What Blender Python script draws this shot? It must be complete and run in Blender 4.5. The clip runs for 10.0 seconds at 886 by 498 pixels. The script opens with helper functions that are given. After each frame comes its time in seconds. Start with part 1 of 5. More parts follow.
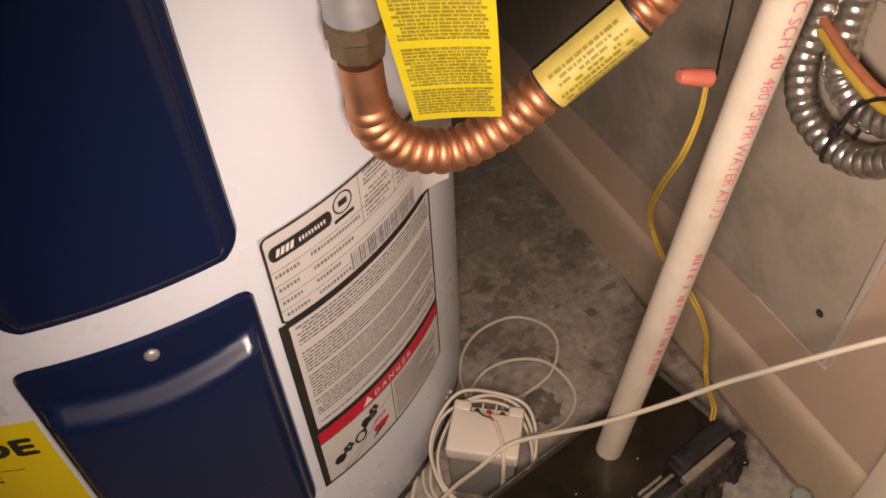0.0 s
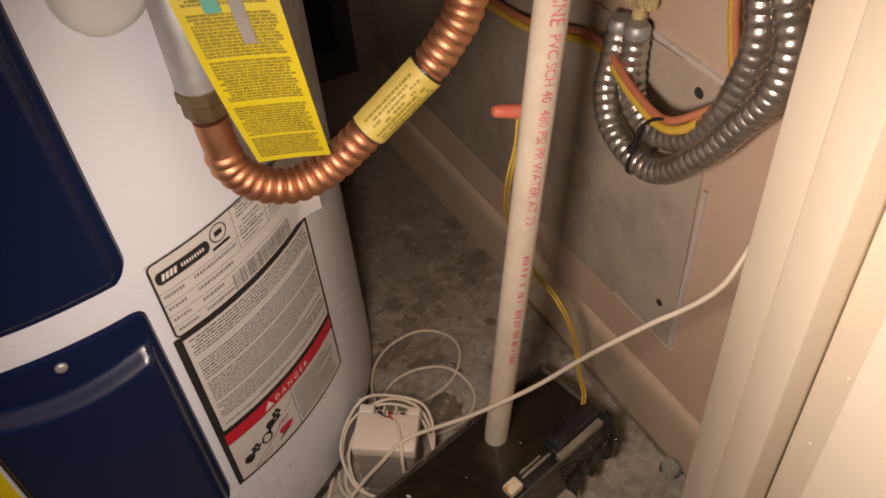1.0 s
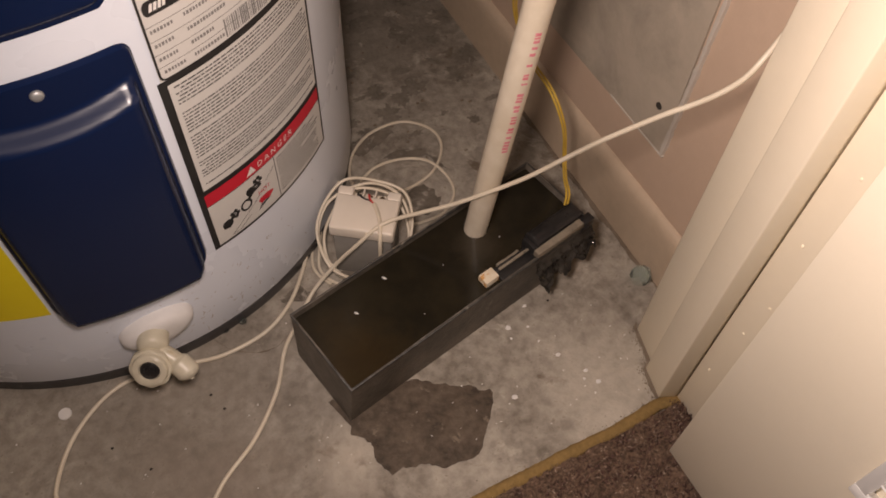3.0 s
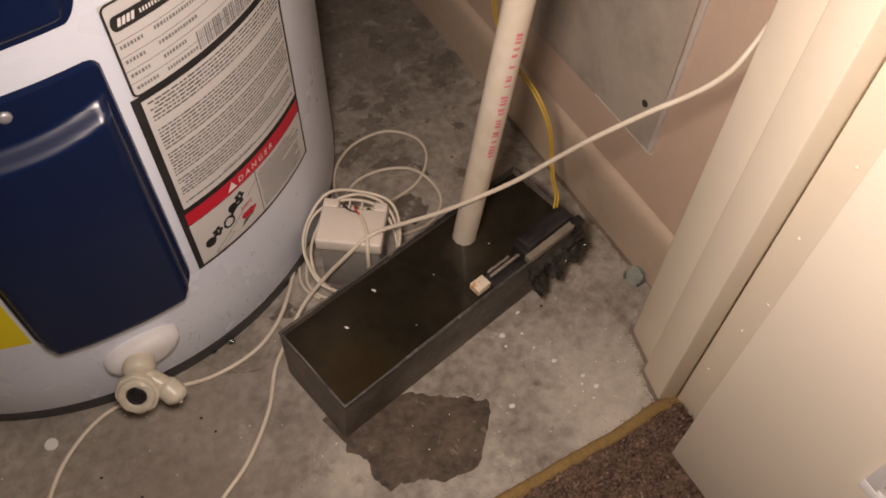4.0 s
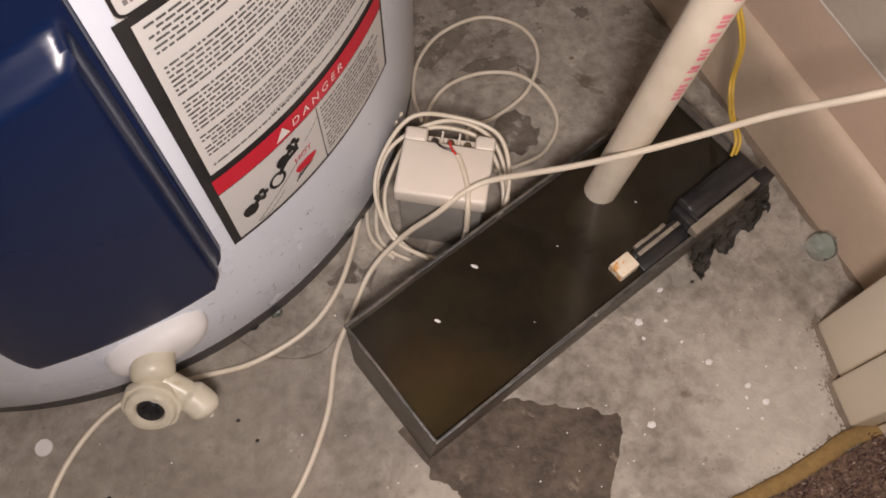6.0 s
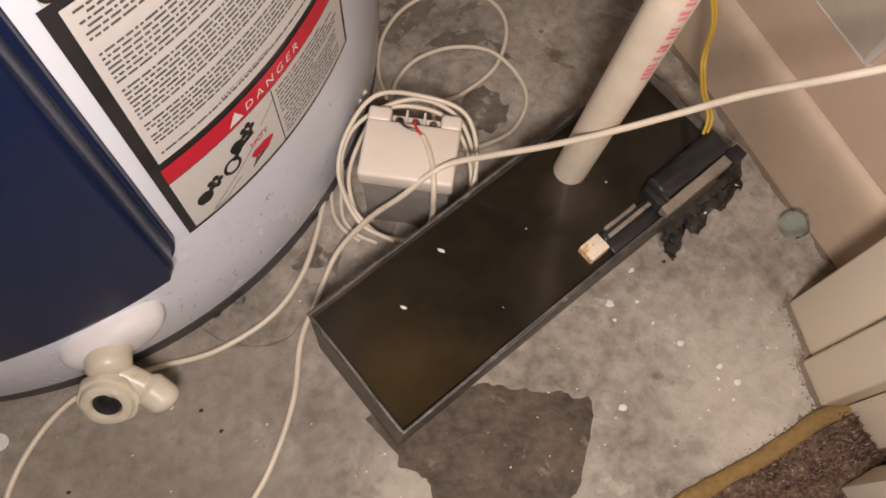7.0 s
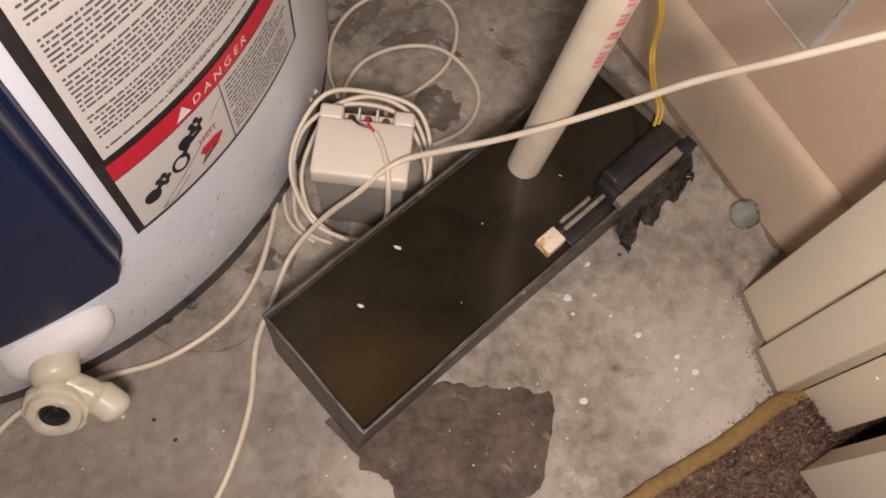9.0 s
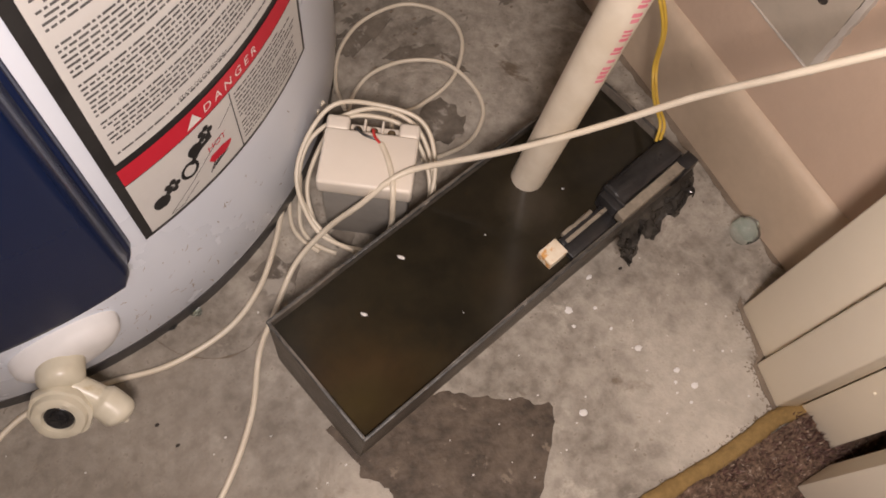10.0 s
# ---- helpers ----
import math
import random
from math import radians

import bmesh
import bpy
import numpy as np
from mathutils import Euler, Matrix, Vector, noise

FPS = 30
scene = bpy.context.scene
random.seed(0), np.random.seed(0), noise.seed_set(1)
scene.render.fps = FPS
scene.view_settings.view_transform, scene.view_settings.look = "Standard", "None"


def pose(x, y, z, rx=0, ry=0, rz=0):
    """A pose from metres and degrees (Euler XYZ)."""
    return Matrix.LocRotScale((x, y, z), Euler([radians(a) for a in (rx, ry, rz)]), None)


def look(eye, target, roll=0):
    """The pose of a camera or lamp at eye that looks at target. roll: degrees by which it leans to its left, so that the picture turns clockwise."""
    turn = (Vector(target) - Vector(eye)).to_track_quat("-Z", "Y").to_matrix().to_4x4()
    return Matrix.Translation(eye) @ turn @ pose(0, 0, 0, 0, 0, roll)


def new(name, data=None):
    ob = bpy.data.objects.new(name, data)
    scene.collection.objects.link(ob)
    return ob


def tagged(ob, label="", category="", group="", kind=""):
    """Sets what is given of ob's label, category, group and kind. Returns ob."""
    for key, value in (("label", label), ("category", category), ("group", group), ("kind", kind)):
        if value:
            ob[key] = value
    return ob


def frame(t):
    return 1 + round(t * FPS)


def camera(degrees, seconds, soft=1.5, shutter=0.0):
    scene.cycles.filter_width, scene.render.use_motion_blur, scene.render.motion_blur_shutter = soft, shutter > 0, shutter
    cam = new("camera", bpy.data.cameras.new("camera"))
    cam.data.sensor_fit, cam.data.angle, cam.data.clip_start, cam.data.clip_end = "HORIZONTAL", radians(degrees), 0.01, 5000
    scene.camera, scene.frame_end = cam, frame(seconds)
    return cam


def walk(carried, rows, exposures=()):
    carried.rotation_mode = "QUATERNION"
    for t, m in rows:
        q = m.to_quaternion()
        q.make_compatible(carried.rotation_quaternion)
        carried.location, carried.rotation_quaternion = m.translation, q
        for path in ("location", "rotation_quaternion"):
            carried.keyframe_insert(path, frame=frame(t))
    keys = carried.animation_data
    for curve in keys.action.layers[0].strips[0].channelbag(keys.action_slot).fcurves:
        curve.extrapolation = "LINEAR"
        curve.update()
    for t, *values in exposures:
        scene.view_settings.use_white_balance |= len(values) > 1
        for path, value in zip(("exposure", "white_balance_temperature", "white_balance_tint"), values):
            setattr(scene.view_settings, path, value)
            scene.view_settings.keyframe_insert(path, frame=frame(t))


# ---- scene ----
cam = camera(57.1, 10.0, soft=1.75)
PATH = [
    (0, (0.045, 0.069, 0.828), (0.575, 1.342, -0.62), -3.4),
    (0.5, (0.053, 0.017, 0.88), (0.629, 1.306, -0.537), -3.6),
    (1, (0.088, -0.061, 0.895), (0.708, 1.237, -0.495), -5.4),
    (1.5, (0.06, -0.045, 0.889), (0.687, 1.231, -0.518), 0.8),
    (2, (0.061, -0.047, 0.885), (0.694, 1.171, -0.569), 0.7),
    (2.5, (0.048, -0.061, 0.843), (0.602, 0.934, -0.801), 2.3),
    (2.7, (0.048, -0.059, 0.846), (0.601, 0.9, -0.819), 3.3),
    (3.8, (0.044, -0.052, 0.836), (0.623, 0.914, -0.817), 2.5),
    (4, (0.053, -0.049, 0.831), (0.641, 0.917, -0.819), 1.9),
    (4.5, (0.099, 0.007, 0.82), (0.643, 0.947, -0.859), -1.7),
    (5, (0.105, 0.064, 0.723), (0.547, 0.942, -1.019), -2.5),
    (5.5, (0.117, 0.143, 0.704), (0.489, 0.93, -1.096), -1.4),
    (5.7, (0.098, 0.164, 0.672), (0.464, 0.91, -1.147), -0.2),
    (6.8, (0.108, 0.195, 0.659), (0.47, 0.814, -1.208), 3.3),
    (7, (0.115, 0.195, 0.654), (0.49, 0.8, -1.215), 4.5),
    (7.5, (0.114, 0.196, 0.648), (0.529, 0.77, -1.223), 7.8),
    (8, (0.118, 0.197, 0.649), (0.576, 0.752, -1.217), 10.0),
    (8.5, (0.116, 0.199, 0.65), (0.577, 0.758, -1.214), 9.6),
    (9, (0.11, 0.187, 0.644), (0.595, 0.765, -1.208), 10.6),
    (9.5, (0.108, 0.184, 0.647), (0.607, 0.786, -1.194), 10.5),
    (10, (0.105, 0.182, 0.649), (0.605, 0.794, -1.188), 10.7),
]
EXPOSURES = [(0.0, -0.06, 7150, 13), (0.5, -0.18, 7200, 13), (1.0, -0.42, 7150, 13), (1.5, -0.44, 7050, 12), (2.0, -0.40, 7050, 12), (2.5, -0.14, 6850, 12), (4.0, -0.10, 6650, 11), (4.5, -0.3, 6000, 8), (5.0, 0.14, 6100, 8), (5.5, 0.36, 6000, 8), (7.0, 0.5, 6250, 9), (10.0, 0.47, 6250, 9)]
walk(cam, [(t, look(eye, target, roll)) for t, eye, target, roll in PATH], EXPOSURES)

# ---- light: one hand torch held into the dark closet, warm white ----
def torch(name, place, target, power, colour, size, cone):
    data = bpy.data.lights.new(name, "SPOT")
    data.energy, data.color, data.shadow_soft_size = power, colour, size
    data.spot_size, data.spot_blend = radians(cone), 1.0
    ob = new(name, data)
    ob.matrix_world = Matrix.Translation(place) @ (Vector(target) - Vector(place)).to_track_quat("-Z", "Y").to_matrix().to_4x4()
    return ob


torch("torch_light", (0.070, 0.085, 0.715), (0.45, 0.25, 0.14), 14.6, (1.0, 0.83, 0.76), 0.045, 170)
world = bpy.data.worlds.new("world")
world.use_nodes = True
world.node_tree.nodes["Background"].inputs[0].default_value = (0.02, 0.018, 0.016, 1)
scene.world = world


# ---- materials ----
def surface(name, dark, light, scale=6.0, rough=0.6, metal=0.0, bump=0.15, fine=60.0, fleck=None, fleck_at=0.62,
            fleck_scale=14.0, spread=0.25, coat=0.0, spec=0.5, fine_mix=0.25, rough_var=0.12, fleck2=None, patches=()):
    """Two scales of tone between dark and light, optional stains, fine relief."""
    m = bpy.data.materials.new(name)
    m.use_nodes = True
    nt = m.node_tree
    n, link = nt.nodes, nt.links
    bsdf = n["Principled BSDF"]
    co = n.new("ShaderNodeTexCoord")

    def nz(s, detail=5.0, rgh=0.6, dist=0.0):
        t = n.new("ShaderNodeTexNoise")
        t.inputs["Scale"].default_value = s
        t.inputs["Detail"].default_value = detail
        t.inputs["Roughness"].default_value = rgh
        t.inputs["Distortion"].default_value = dist
        link.new(co.outputs["Object"], t.inputs["Vector"])
        return t.outputs["Fac"]

    def ramp(fac, a, b, lo, hi):
        r = n.new("ShaderNodeValToRGB")
        r.color_ramp.elements[0].position, r.color_ramp.elements[1].position = lo, hi
        r.color_ramp.elements[0].color, r.color_ramp.elements[1].color = (*a, 1), (*b, 1)
        link.new(fac, r.inputs["Fac"])
        return r.outputs["Color"]

    def mix(fac, a, b, blend="MIX"):
        x = n.new("ShaderNodeMix")
        x.data_type, x.blend_type = "RGBA", blend
        for sock, v in ((x.inputs[0], fac), (x.inputs[6], a), (x.inputs[7], b)):
            if isinstance(v, (int, float)):
                sock.default_value = v
            elif isinstance(v, tuple):
                sock.default_value = (*v, 1)
            else:
                link.new(v, sock)
        return x.outputs[2]

    col = ramp(nz(scale), dark, light, 0.5 - spread, 0.5 + spread)
    col = mix(fine_mix, col, ramp(nz(fine, 4.0), dark, light, 0.36, 0.64))
    if fleck:
        f = ramp(nz(fleck_scale, 6.0, 0.65, 0.4), (0, 0, 0), (1, 1, 1), fleck_at, fleck_at + 0.06)
        col = mix(f, col, fleck)
    if fleck2:
        col = mix(ramp(nz(17.0, 7.0, 0.7, 0.8), (0, 0, 0), (0.75, 0.75, 0.75), 0.57, 0.70), col, fleck2)
        col = mix(ramp(nz(150.0, 2.0), (0, 0, 0), (0.6, 0.6, 0.6), 0.64, 0.72), col, fleck)
    for tint, centre, reach, most in patches:  # cloudy tints with a ragged outline; some put shade and haze into the colour
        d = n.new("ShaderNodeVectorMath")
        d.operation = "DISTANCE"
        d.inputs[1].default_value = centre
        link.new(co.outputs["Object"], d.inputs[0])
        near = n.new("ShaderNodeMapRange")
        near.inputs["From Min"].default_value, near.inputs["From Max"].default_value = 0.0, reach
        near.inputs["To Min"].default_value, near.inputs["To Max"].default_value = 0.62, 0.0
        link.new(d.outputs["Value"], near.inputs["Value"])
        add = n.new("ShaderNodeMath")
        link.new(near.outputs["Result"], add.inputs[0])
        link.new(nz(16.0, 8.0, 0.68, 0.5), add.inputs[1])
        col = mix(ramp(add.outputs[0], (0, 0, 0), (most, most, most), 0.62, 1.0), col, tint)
    link.new(col, bsdf.inputs["Base Color"])
    r = n.new("ShaderNodeMapRange")
    r.inputs["To Min"].default_value, r.inputs["To Max"].default_value = max(0.02, rough - rough_var), min(1, rough + rough_var)
    link.new(nz(scale * 2.3), r.inputs["Value"])
    link.new(r.outputs["Result"], bsdf.inputs["Roughness"])
    bsdf.inputs["Metallic"].default_value = metal
    bsdf.inputs["Specular IOR Level"].default_value = spec
    if coat:
        bsdf.inputs["Coat Weight"].default_value = coat
        bsdf.inputs["Coat Roughness"].default_value = 0.12
    if bump:
        b = n.new("ShaderNodeBump")
        b.inputs["Strength"].default_value, b.inputs["Distance"].default_value = bump, 0.002
        link.new(nz(fine * 1.7, 4.0), b.inputs["Height"])
        link.new(b.outputs["Normal"], bsdf.inputs["Normal"])
    return m


def glassy(name, colour, rough=0.08):
    m = bpy.data.materials.new(name)
    m.use_nodes = True
    b = m.node_tree.nodes["Principled BSDF"]
    b.inputs["Base Color"].default_value = (*colour, 1)
    b.inputs["Transmission Weight"].default_value = 0.97
    b.inputs["Roughness"].default_value = rough
    b.inputs["IOR"].default_value = 1.4
    return m


# tints by place: paler near the jamb and pan end, darker at left and back
CONCRETE = surface("bare_concrete", (0.165, 0.142, 0.113), (0.46, 0.42, 0.355), 9.0, 0.78, bump=0.8, fine=75, spread=0.15, fleck2=(0.58, 0.53, 0.45), fleck=(0.15, 0.117, 0.083), fleck_at=0.615, fleck_scale=13.0, fine_mix=0.48, patches=[((0.70, 0.64, 0.545), (0.415, 0.195, 0), 0.15, 0.42), ((0.62, 0.56, 0.47), (0.125, 0.235, 0), 0.06, 0.55), ((0.23, 0.175, 0.135), (-0.03, 0.25, 0), 0.13, 0.5), ((0.215, 0.185, 0.15), (-0.03, 0.32, 0), 0.27, 0.55), ((0.17, 0.150, 0.122), (0.42, 0.95, 0), 0.42, 0.7)])
WET = surface("wet_concrete", (0.050, 0.037, 0.026), (0.150, 0.116, 0.085), 30.0, 0.6, bump=0.7, fine=110, fine_mix=0.45, spread=0.13, fleck=(0.20, 0.16, 0.12), fleck_at=0.62, fleck_scale=50, spec=0.3)
DIRT = surface("floor_dirt", (0.13, 0.10, 0.072), (0.26, 0.21, 0.155), 18.0, 0.9, bump=0.7, fine=80)
PAINT = surface("cream_paint", (0.88, 0.79, 0.62), (0.93, 0.845, 0.68), 3.0, 0.45, bump=0.07, fine=70, fine_mix=0.15, fleck=(0.80, 0.69, 0.52), fleck_at=0.70, fleck_scale=18)
DOORPAINT = surface("door_paint", (0.87, 0.79, 0.63), (0.91, 0.83, 0.68), 2.5, 0.42, bump=0.12, fine=110, fine_mix=0.12)
WALLPAINT = surface("wall_paint", (0.55, 0.41, 0.305), (0.63, 0.48, 0.365), 3.0, 0.6, bump=0.2, fine=70, fine_mix=0.2, fleck=(0.50, 0.36, 0.26), fleck_at=0.68, fleck_scale=11)
BASEPAINT = surface("baseboard_paint", (0.50, 0.395, 0.285), (0.63, 0.505, 0.375), 7.0, 0.5, bump=0.15, fine=70, fleck=(0.38, 0.29, 0.2), fleck_at=0.66, fleck_scale=22)
# its one tint paints the dimness of the closet's deep end into the colour
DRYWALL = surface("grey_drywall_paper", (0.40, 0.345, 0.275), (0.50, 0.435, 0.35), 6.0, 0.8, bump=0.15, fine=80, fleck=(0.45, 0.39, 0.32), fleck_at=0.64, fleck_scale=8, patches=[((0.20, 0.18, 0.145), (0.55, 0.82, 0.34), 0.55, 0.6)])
PLASTER = surface("joint_compound", (0.50, 0.455, 0.40), (0.61, 0.56, 0.49), 30.0, 0.85, bump=0.25, fine=90)
# back wall kept well below the side walls in tone
BACKWALL = surface("grey_brown_back_wall", (0.17, 0.14, 0.11), (0.28, 0.235, 0.19), 5.0, 0.85, bump=0.3, fine=60)
ROOMWALL = surface("room_wall_paint", (0.55, 0.49, 0.42), (0.62, 0.56, 0.48), 2.0, 0.7, bump=0.1)
CEILING = surface("ceiling_paint", (0.62, 0.60, 0.56), (0.70, 0.68, 0.64), 2.0, 0.8, bump=0.1)
ENAMEL = surface("white_enamel", (0.72, 0.765, 0.845), (0.79, 0.835, 0.915), 2.0, 0.28, bump=0.02, fine=120, fine_mix=0.1, fleck=(0.66, 0.67, 0.69), fleck_at=0.72, fleck_scale=30)
NAVY = surface("navy_plastic", (0.0045, 0.0112, 0.042), (0.0063, 0.0145, 0.052), 4.0, 0.24, bump=0.0, fine=200, fine_mix=0.1, rough_var=0.03, spec=0.30, fleck=(0.010, 0.015, 0.038), fleck_at=0.74, fleck_scale=60)
BLACK = surface("black_rubber", (0.011, 0.011, 0.012), (0.032, 0.03, 0.029), 30.0, 0.32, bump=0.25, fine=120, fleck=(0.09, 0.085, 0.08), fleck_at=0.68, fleck_scale=80)
BASERING = surface("base_ring_plastic", (0.035, 0.034, 0.036), (0.075, 0.072, 0.073), 20.0, 0.4, bump=0.1, fine=120, fleck=(0.14, 0.13, 0.12), fleck_at=0.66, fleck_scale=50)
PANMETAL = surface("black_pan_metal", (0.045, 0.040, 0.033), (0.180, 0.155, 0.125), 18.0, 0.5, bump=0.4, fine=150, spread=0.2, fleck=(0.19, 0.17, 0.145), fleck_at=0.60, fleck_scale=40)
# brown tint at the near end; second tint paints the haze by the pipe
WATER = surface("murky_water", (0.012, 0.0105, 0.0075), (0.030, 0.0245, 0.0145), 14.0, 0.14, bump=0.0, fine=45, fine_mix=0.35, spread=0.2, rough_var=0.04, spec=0.35, patches=[((0.070, 0.042, 0.014), (0.165, 0.300, 0.0785), 0.085, 0.30), ((0.060, 0.050, 0.036), (0.345, 0.375, 0.0785), 0.045, 0.5)])
PVC = surface("ivory_pvc", (0.58, 0.50, 0.375), (0.77, 0.70, 0.58), 8.0, 0.38, bump=0.03, fine=60, fleck=(0.52, 0.42, 0.27), fleck_at=0.63, fleck_scale=14)
REDINK = surface("red_ink", (0.60, 0.11, 0.17), (0.76, 0.30, 0.34), 60.0, 0.5, bump=0.0)
COPPER = surface("copper", (0.49, 0.23, 0.125), (0.66, 0.355, 0.21), 25.0, 0.52, 1.0, bump=0.06, fine=120, fleck=(0.33, 0.15, 0.09), fleck_at=0.64, fleck_scale=40)
BRASS = surface("aged_brass", (0.14, 0.10, 0.055), (0.26, 0.195, 0.11), 30.0, 0.55, 0.7, bump=0.15, fine=140)
GALV = surface("galvanised_steel", (0.36, 0.37, 0.375), (0.54, 0.55, 0.555), 40.0, 0.5, 0.6, bump=0.1, fine=90)
STEEL = surface("conduit_steel", (0.46, 0.43, 0.385), (0.72, 0.68, 0.62), 45.0, 0.32, 0.92, bump=0.06, fine=160, fleck=(0.26, 0.235, 0.205), fleck_at=0.64, fleck_scale=30)
TAG = surface("yellow_tag_plastic", (0.54, 0.45, 0.014), (0.62, 0.52, 0.028), 10.0, 0.4, bump=0.02)
TAPE = surface("yellow_tape", (0.46, 0.36, 0.075), (0.60, 0.49, 0.13), 50.0, 0.55, bump=0.2, fine=160)
GUIDE = surface("yellow_sticker", (0.84, 0.66, 0.01), (0.90, 0.74, 0.02), 6.0, 0.5, bump=0.0)
PAPER = surface("sticker_paper", (0.60, 0.585, 0.555), (0.70, 0.685, 0.655), 6.0, 0.5, bump=0.02, fine=120, fine_mix=0.15)
BLACKINK = surface("black_ink", (0.012, 0.012, 0.013), (0.03, 0.029, 0.028), 30.0, 0.45, bump=0.0)
GREYINK = surface("grey_ink", (0.06, 0.058, 0.056), (0.12, 0.117, 0.113), 30.0, 0.6, bump=0.0)
PALEINK = surface("pale_grey_ink", (0.36, 0.35, 0.34), (0.44, 0.43, 0.42), 30.0, 0.6, bump=0.0)
TAGINK = surface("tag_ink", (0.20, 0.165, 0.015), (0.30, 0.25, 0.03), 60.0, 0.6, bump=0.0)
REDLABEL = surface("red_label_ink", (0.52, 0.012, 0.03), (0.62, 0.025, 0.05), 20.0, 0.45, bump=0.0)
WHITEINK = surface("white_ink", (0.74, 0.72, 0.69), (0.8, 0.78, 0.75), 20.0, 0.5, bump=0.0)
BEIGEPLASTIC = surface("ivory_plastic", (0.72, 0.65, 0.55), (0.80, 0.73, 0.63), 12.0, 0.4, bump=0.03, fine=120, fine_mix=0.1, fleck=(0.5, 0.42, 0.32), fleck_at=0.74, fleck_scale=45)
GREYPLASTIC = surface("grey_plastic", (0.22, 0.21, 0.19), (0.32, 0.30, 0.27), 25.0, 0.5, bump=0.05)
CABLE = surface("ivory_cable", (0.66, 0.58, 0.45), (0.76, 0.69, 0.56), 30.0, 0.4, bump=0.03, fleck=(0.5, 0.42, 0.3), fleck_at=0.7, fleck_scale=60)
VALVEPLASTIC = surface("yellowed_plastic", (0.53, 0.48, 0.36), (0.68, 0.64, 0.52), 26.0, 0.36, bump=0.12, fine=60, fleck=(0.50, 0.43, 0.29), fleck_at=0.6, fleck_scale=45)
WHITEPLASTIC = surface("white_plastic", (0.68, 0.67, 0.65), (0.76, 0.75, 0.73), 9.0, 0.4, bump=0.02)
YELLOWWIRE = surface("yellow_wire", (0.54, 0.35, 0.04), (0.66, 0.46, 0.08), 30.0, 0.5, bump=0.0)
ORANGEWIRE = surface("orange_wire", (0.44, 0.14, 0.07), (0.56, 0.22, 0.11), 30.0, 0.5, bump=0.0)
CORAL = surface("coral_plastic", (0.72, 0.16, 0.10), (0.84, 0.26, 0.18), 30.0, 0.45, bump=0.0)
REDWIRE = surface("red_wire", (0.45, 0.02, 0.02), (0.6, 0.05, 0.04), 30.0, 0.4, bump=0.0)
TANBAR = surface("tan_foam", (0.15, 0.127, 0.095), (0.34, 0.295, 0.225), 60.0, 0.8, bump=0.6, fine=160, fleck=(0.08, 0.066, 0.05), fleck_at=0.60, fleck_scale=70)
TIPMAT = surface("stained_white_plastic", (0.66, 0.54, 0.36), (0.82, 0.76, 0.64), 70.0, 0.45, bump=0.05, fleck=(0.62, 0.33, 0.10), fleck_at=0.54, fleck_scale=90)
BLACKFILM = surface("black_plastic_film", (0.030, 0.027, 0.024), (0.13, 0.117, 0.10), 60.0, 0.10, bump=0.5, fine=60, fleck=(0.12, 0.11, 0.10), fleck_at=0.63, fleck_scale=75)
FOAM = surface("yellow_expanding_foam", (0.46, 0.37, 0.16), (0.62, 0.52, 0.27), 40.0, 0.6, bump=0.3, fine=90)
PADDING = surface("carpet_padding_foam", (0.19, 0.122, 0.042), (0.33, 0.215, 0.076), 14.0, 0.95, bump=0.6, fine=200, fine_mix=0.45, fleck=(0.16, 0.10, 0.045), fleck_at=0.66, fleck_scale=60)
CARPET = surface("brown_carpet", (0.045, 0.027, 0.017), (0.24, 0.155, 0.105), 75.0, 0.95, bump=1.0, fine=300, fine_mix=0.6, spread=0.18, fleck=(0.44, 0.34, 0.26), fleck_at=0.60, fleck_scale=240)
# near black: painted shade of recess and screw holes, also colours dirt crumbs
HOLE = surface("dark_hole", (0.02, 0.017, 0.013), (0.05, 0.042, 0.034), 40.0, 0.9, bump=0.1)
PILE = surface("carpet_pile", (0.045, 0.026, 0.020), (0.15, 0.092, 0.072), 40.0, 0.95, bump=0.0, fine=260)
nt = PILE.node_tree
geo, pick = nt.nodes.new("ShaderNodeNewGeometry"), nt.nodes.new("ShaderNodeValToRGB")  # tuft by tuft
for at, c in ((0.0, (0.060, 0.030, 0.024)), (0.45, (0.130, 0.068, 0.053)), (0.80, (0.21, 0.122, 0.098)), (0.95, (0.25, 0.16, 0.13)), (0.985, (0.42, 0.33, 0.27))):
    e = pick.color_ramp.elements[0] if at == 0.0 else pick.color_ramp.elements.new(at)
    e.position, e.color = at, (*c, 1)
pick.color_ramp.elements.remove(pick.color_ramp.elements[-1])
nt.links.new(geo.outputs["Random Per Island"], pick.inputs["Fac"])
nt.links.new(pick.outputs["Color"], nt.nodes["Principled BSDF"].inputs["Base Color"])
CLEAR = glassy("clear_plastic", (0.70, 0.77, 0.76), 0.0)
SOOT = surface("dark_dusty_concrete", (0.14, 0.122, 0.098), (0.27, 0.24, 0.197), 26.0, 0.85, bump=0.7, fine=110, spread=0.14, fleck=(0.37, 0.335, 0.28), fleck_at=0.58, fleck_scale=30)
TEAL = surface("teal_plastic", (0.05, 0.30, 0.24), (0.09, 0.38, 0.31), 20.0, 0.4, bump=0.0)
MIDINK = surface("faded_ink", (0.16, 0.155, 0.15), (0.26, 0.25, 0.24), 40.0, 0.6, bump=0.0)
RIMMETAL = surface("worn_rim_metal", (0.022, 0.022, 0.021), (0.13, 0.125, 0.115), 60.0, 0.45, 0.3, bump=0.3, fine=150, spread=0.18, fleck=(0.26, 0.24, 0.21), fleck_at=0.60, fleck_scale=70)
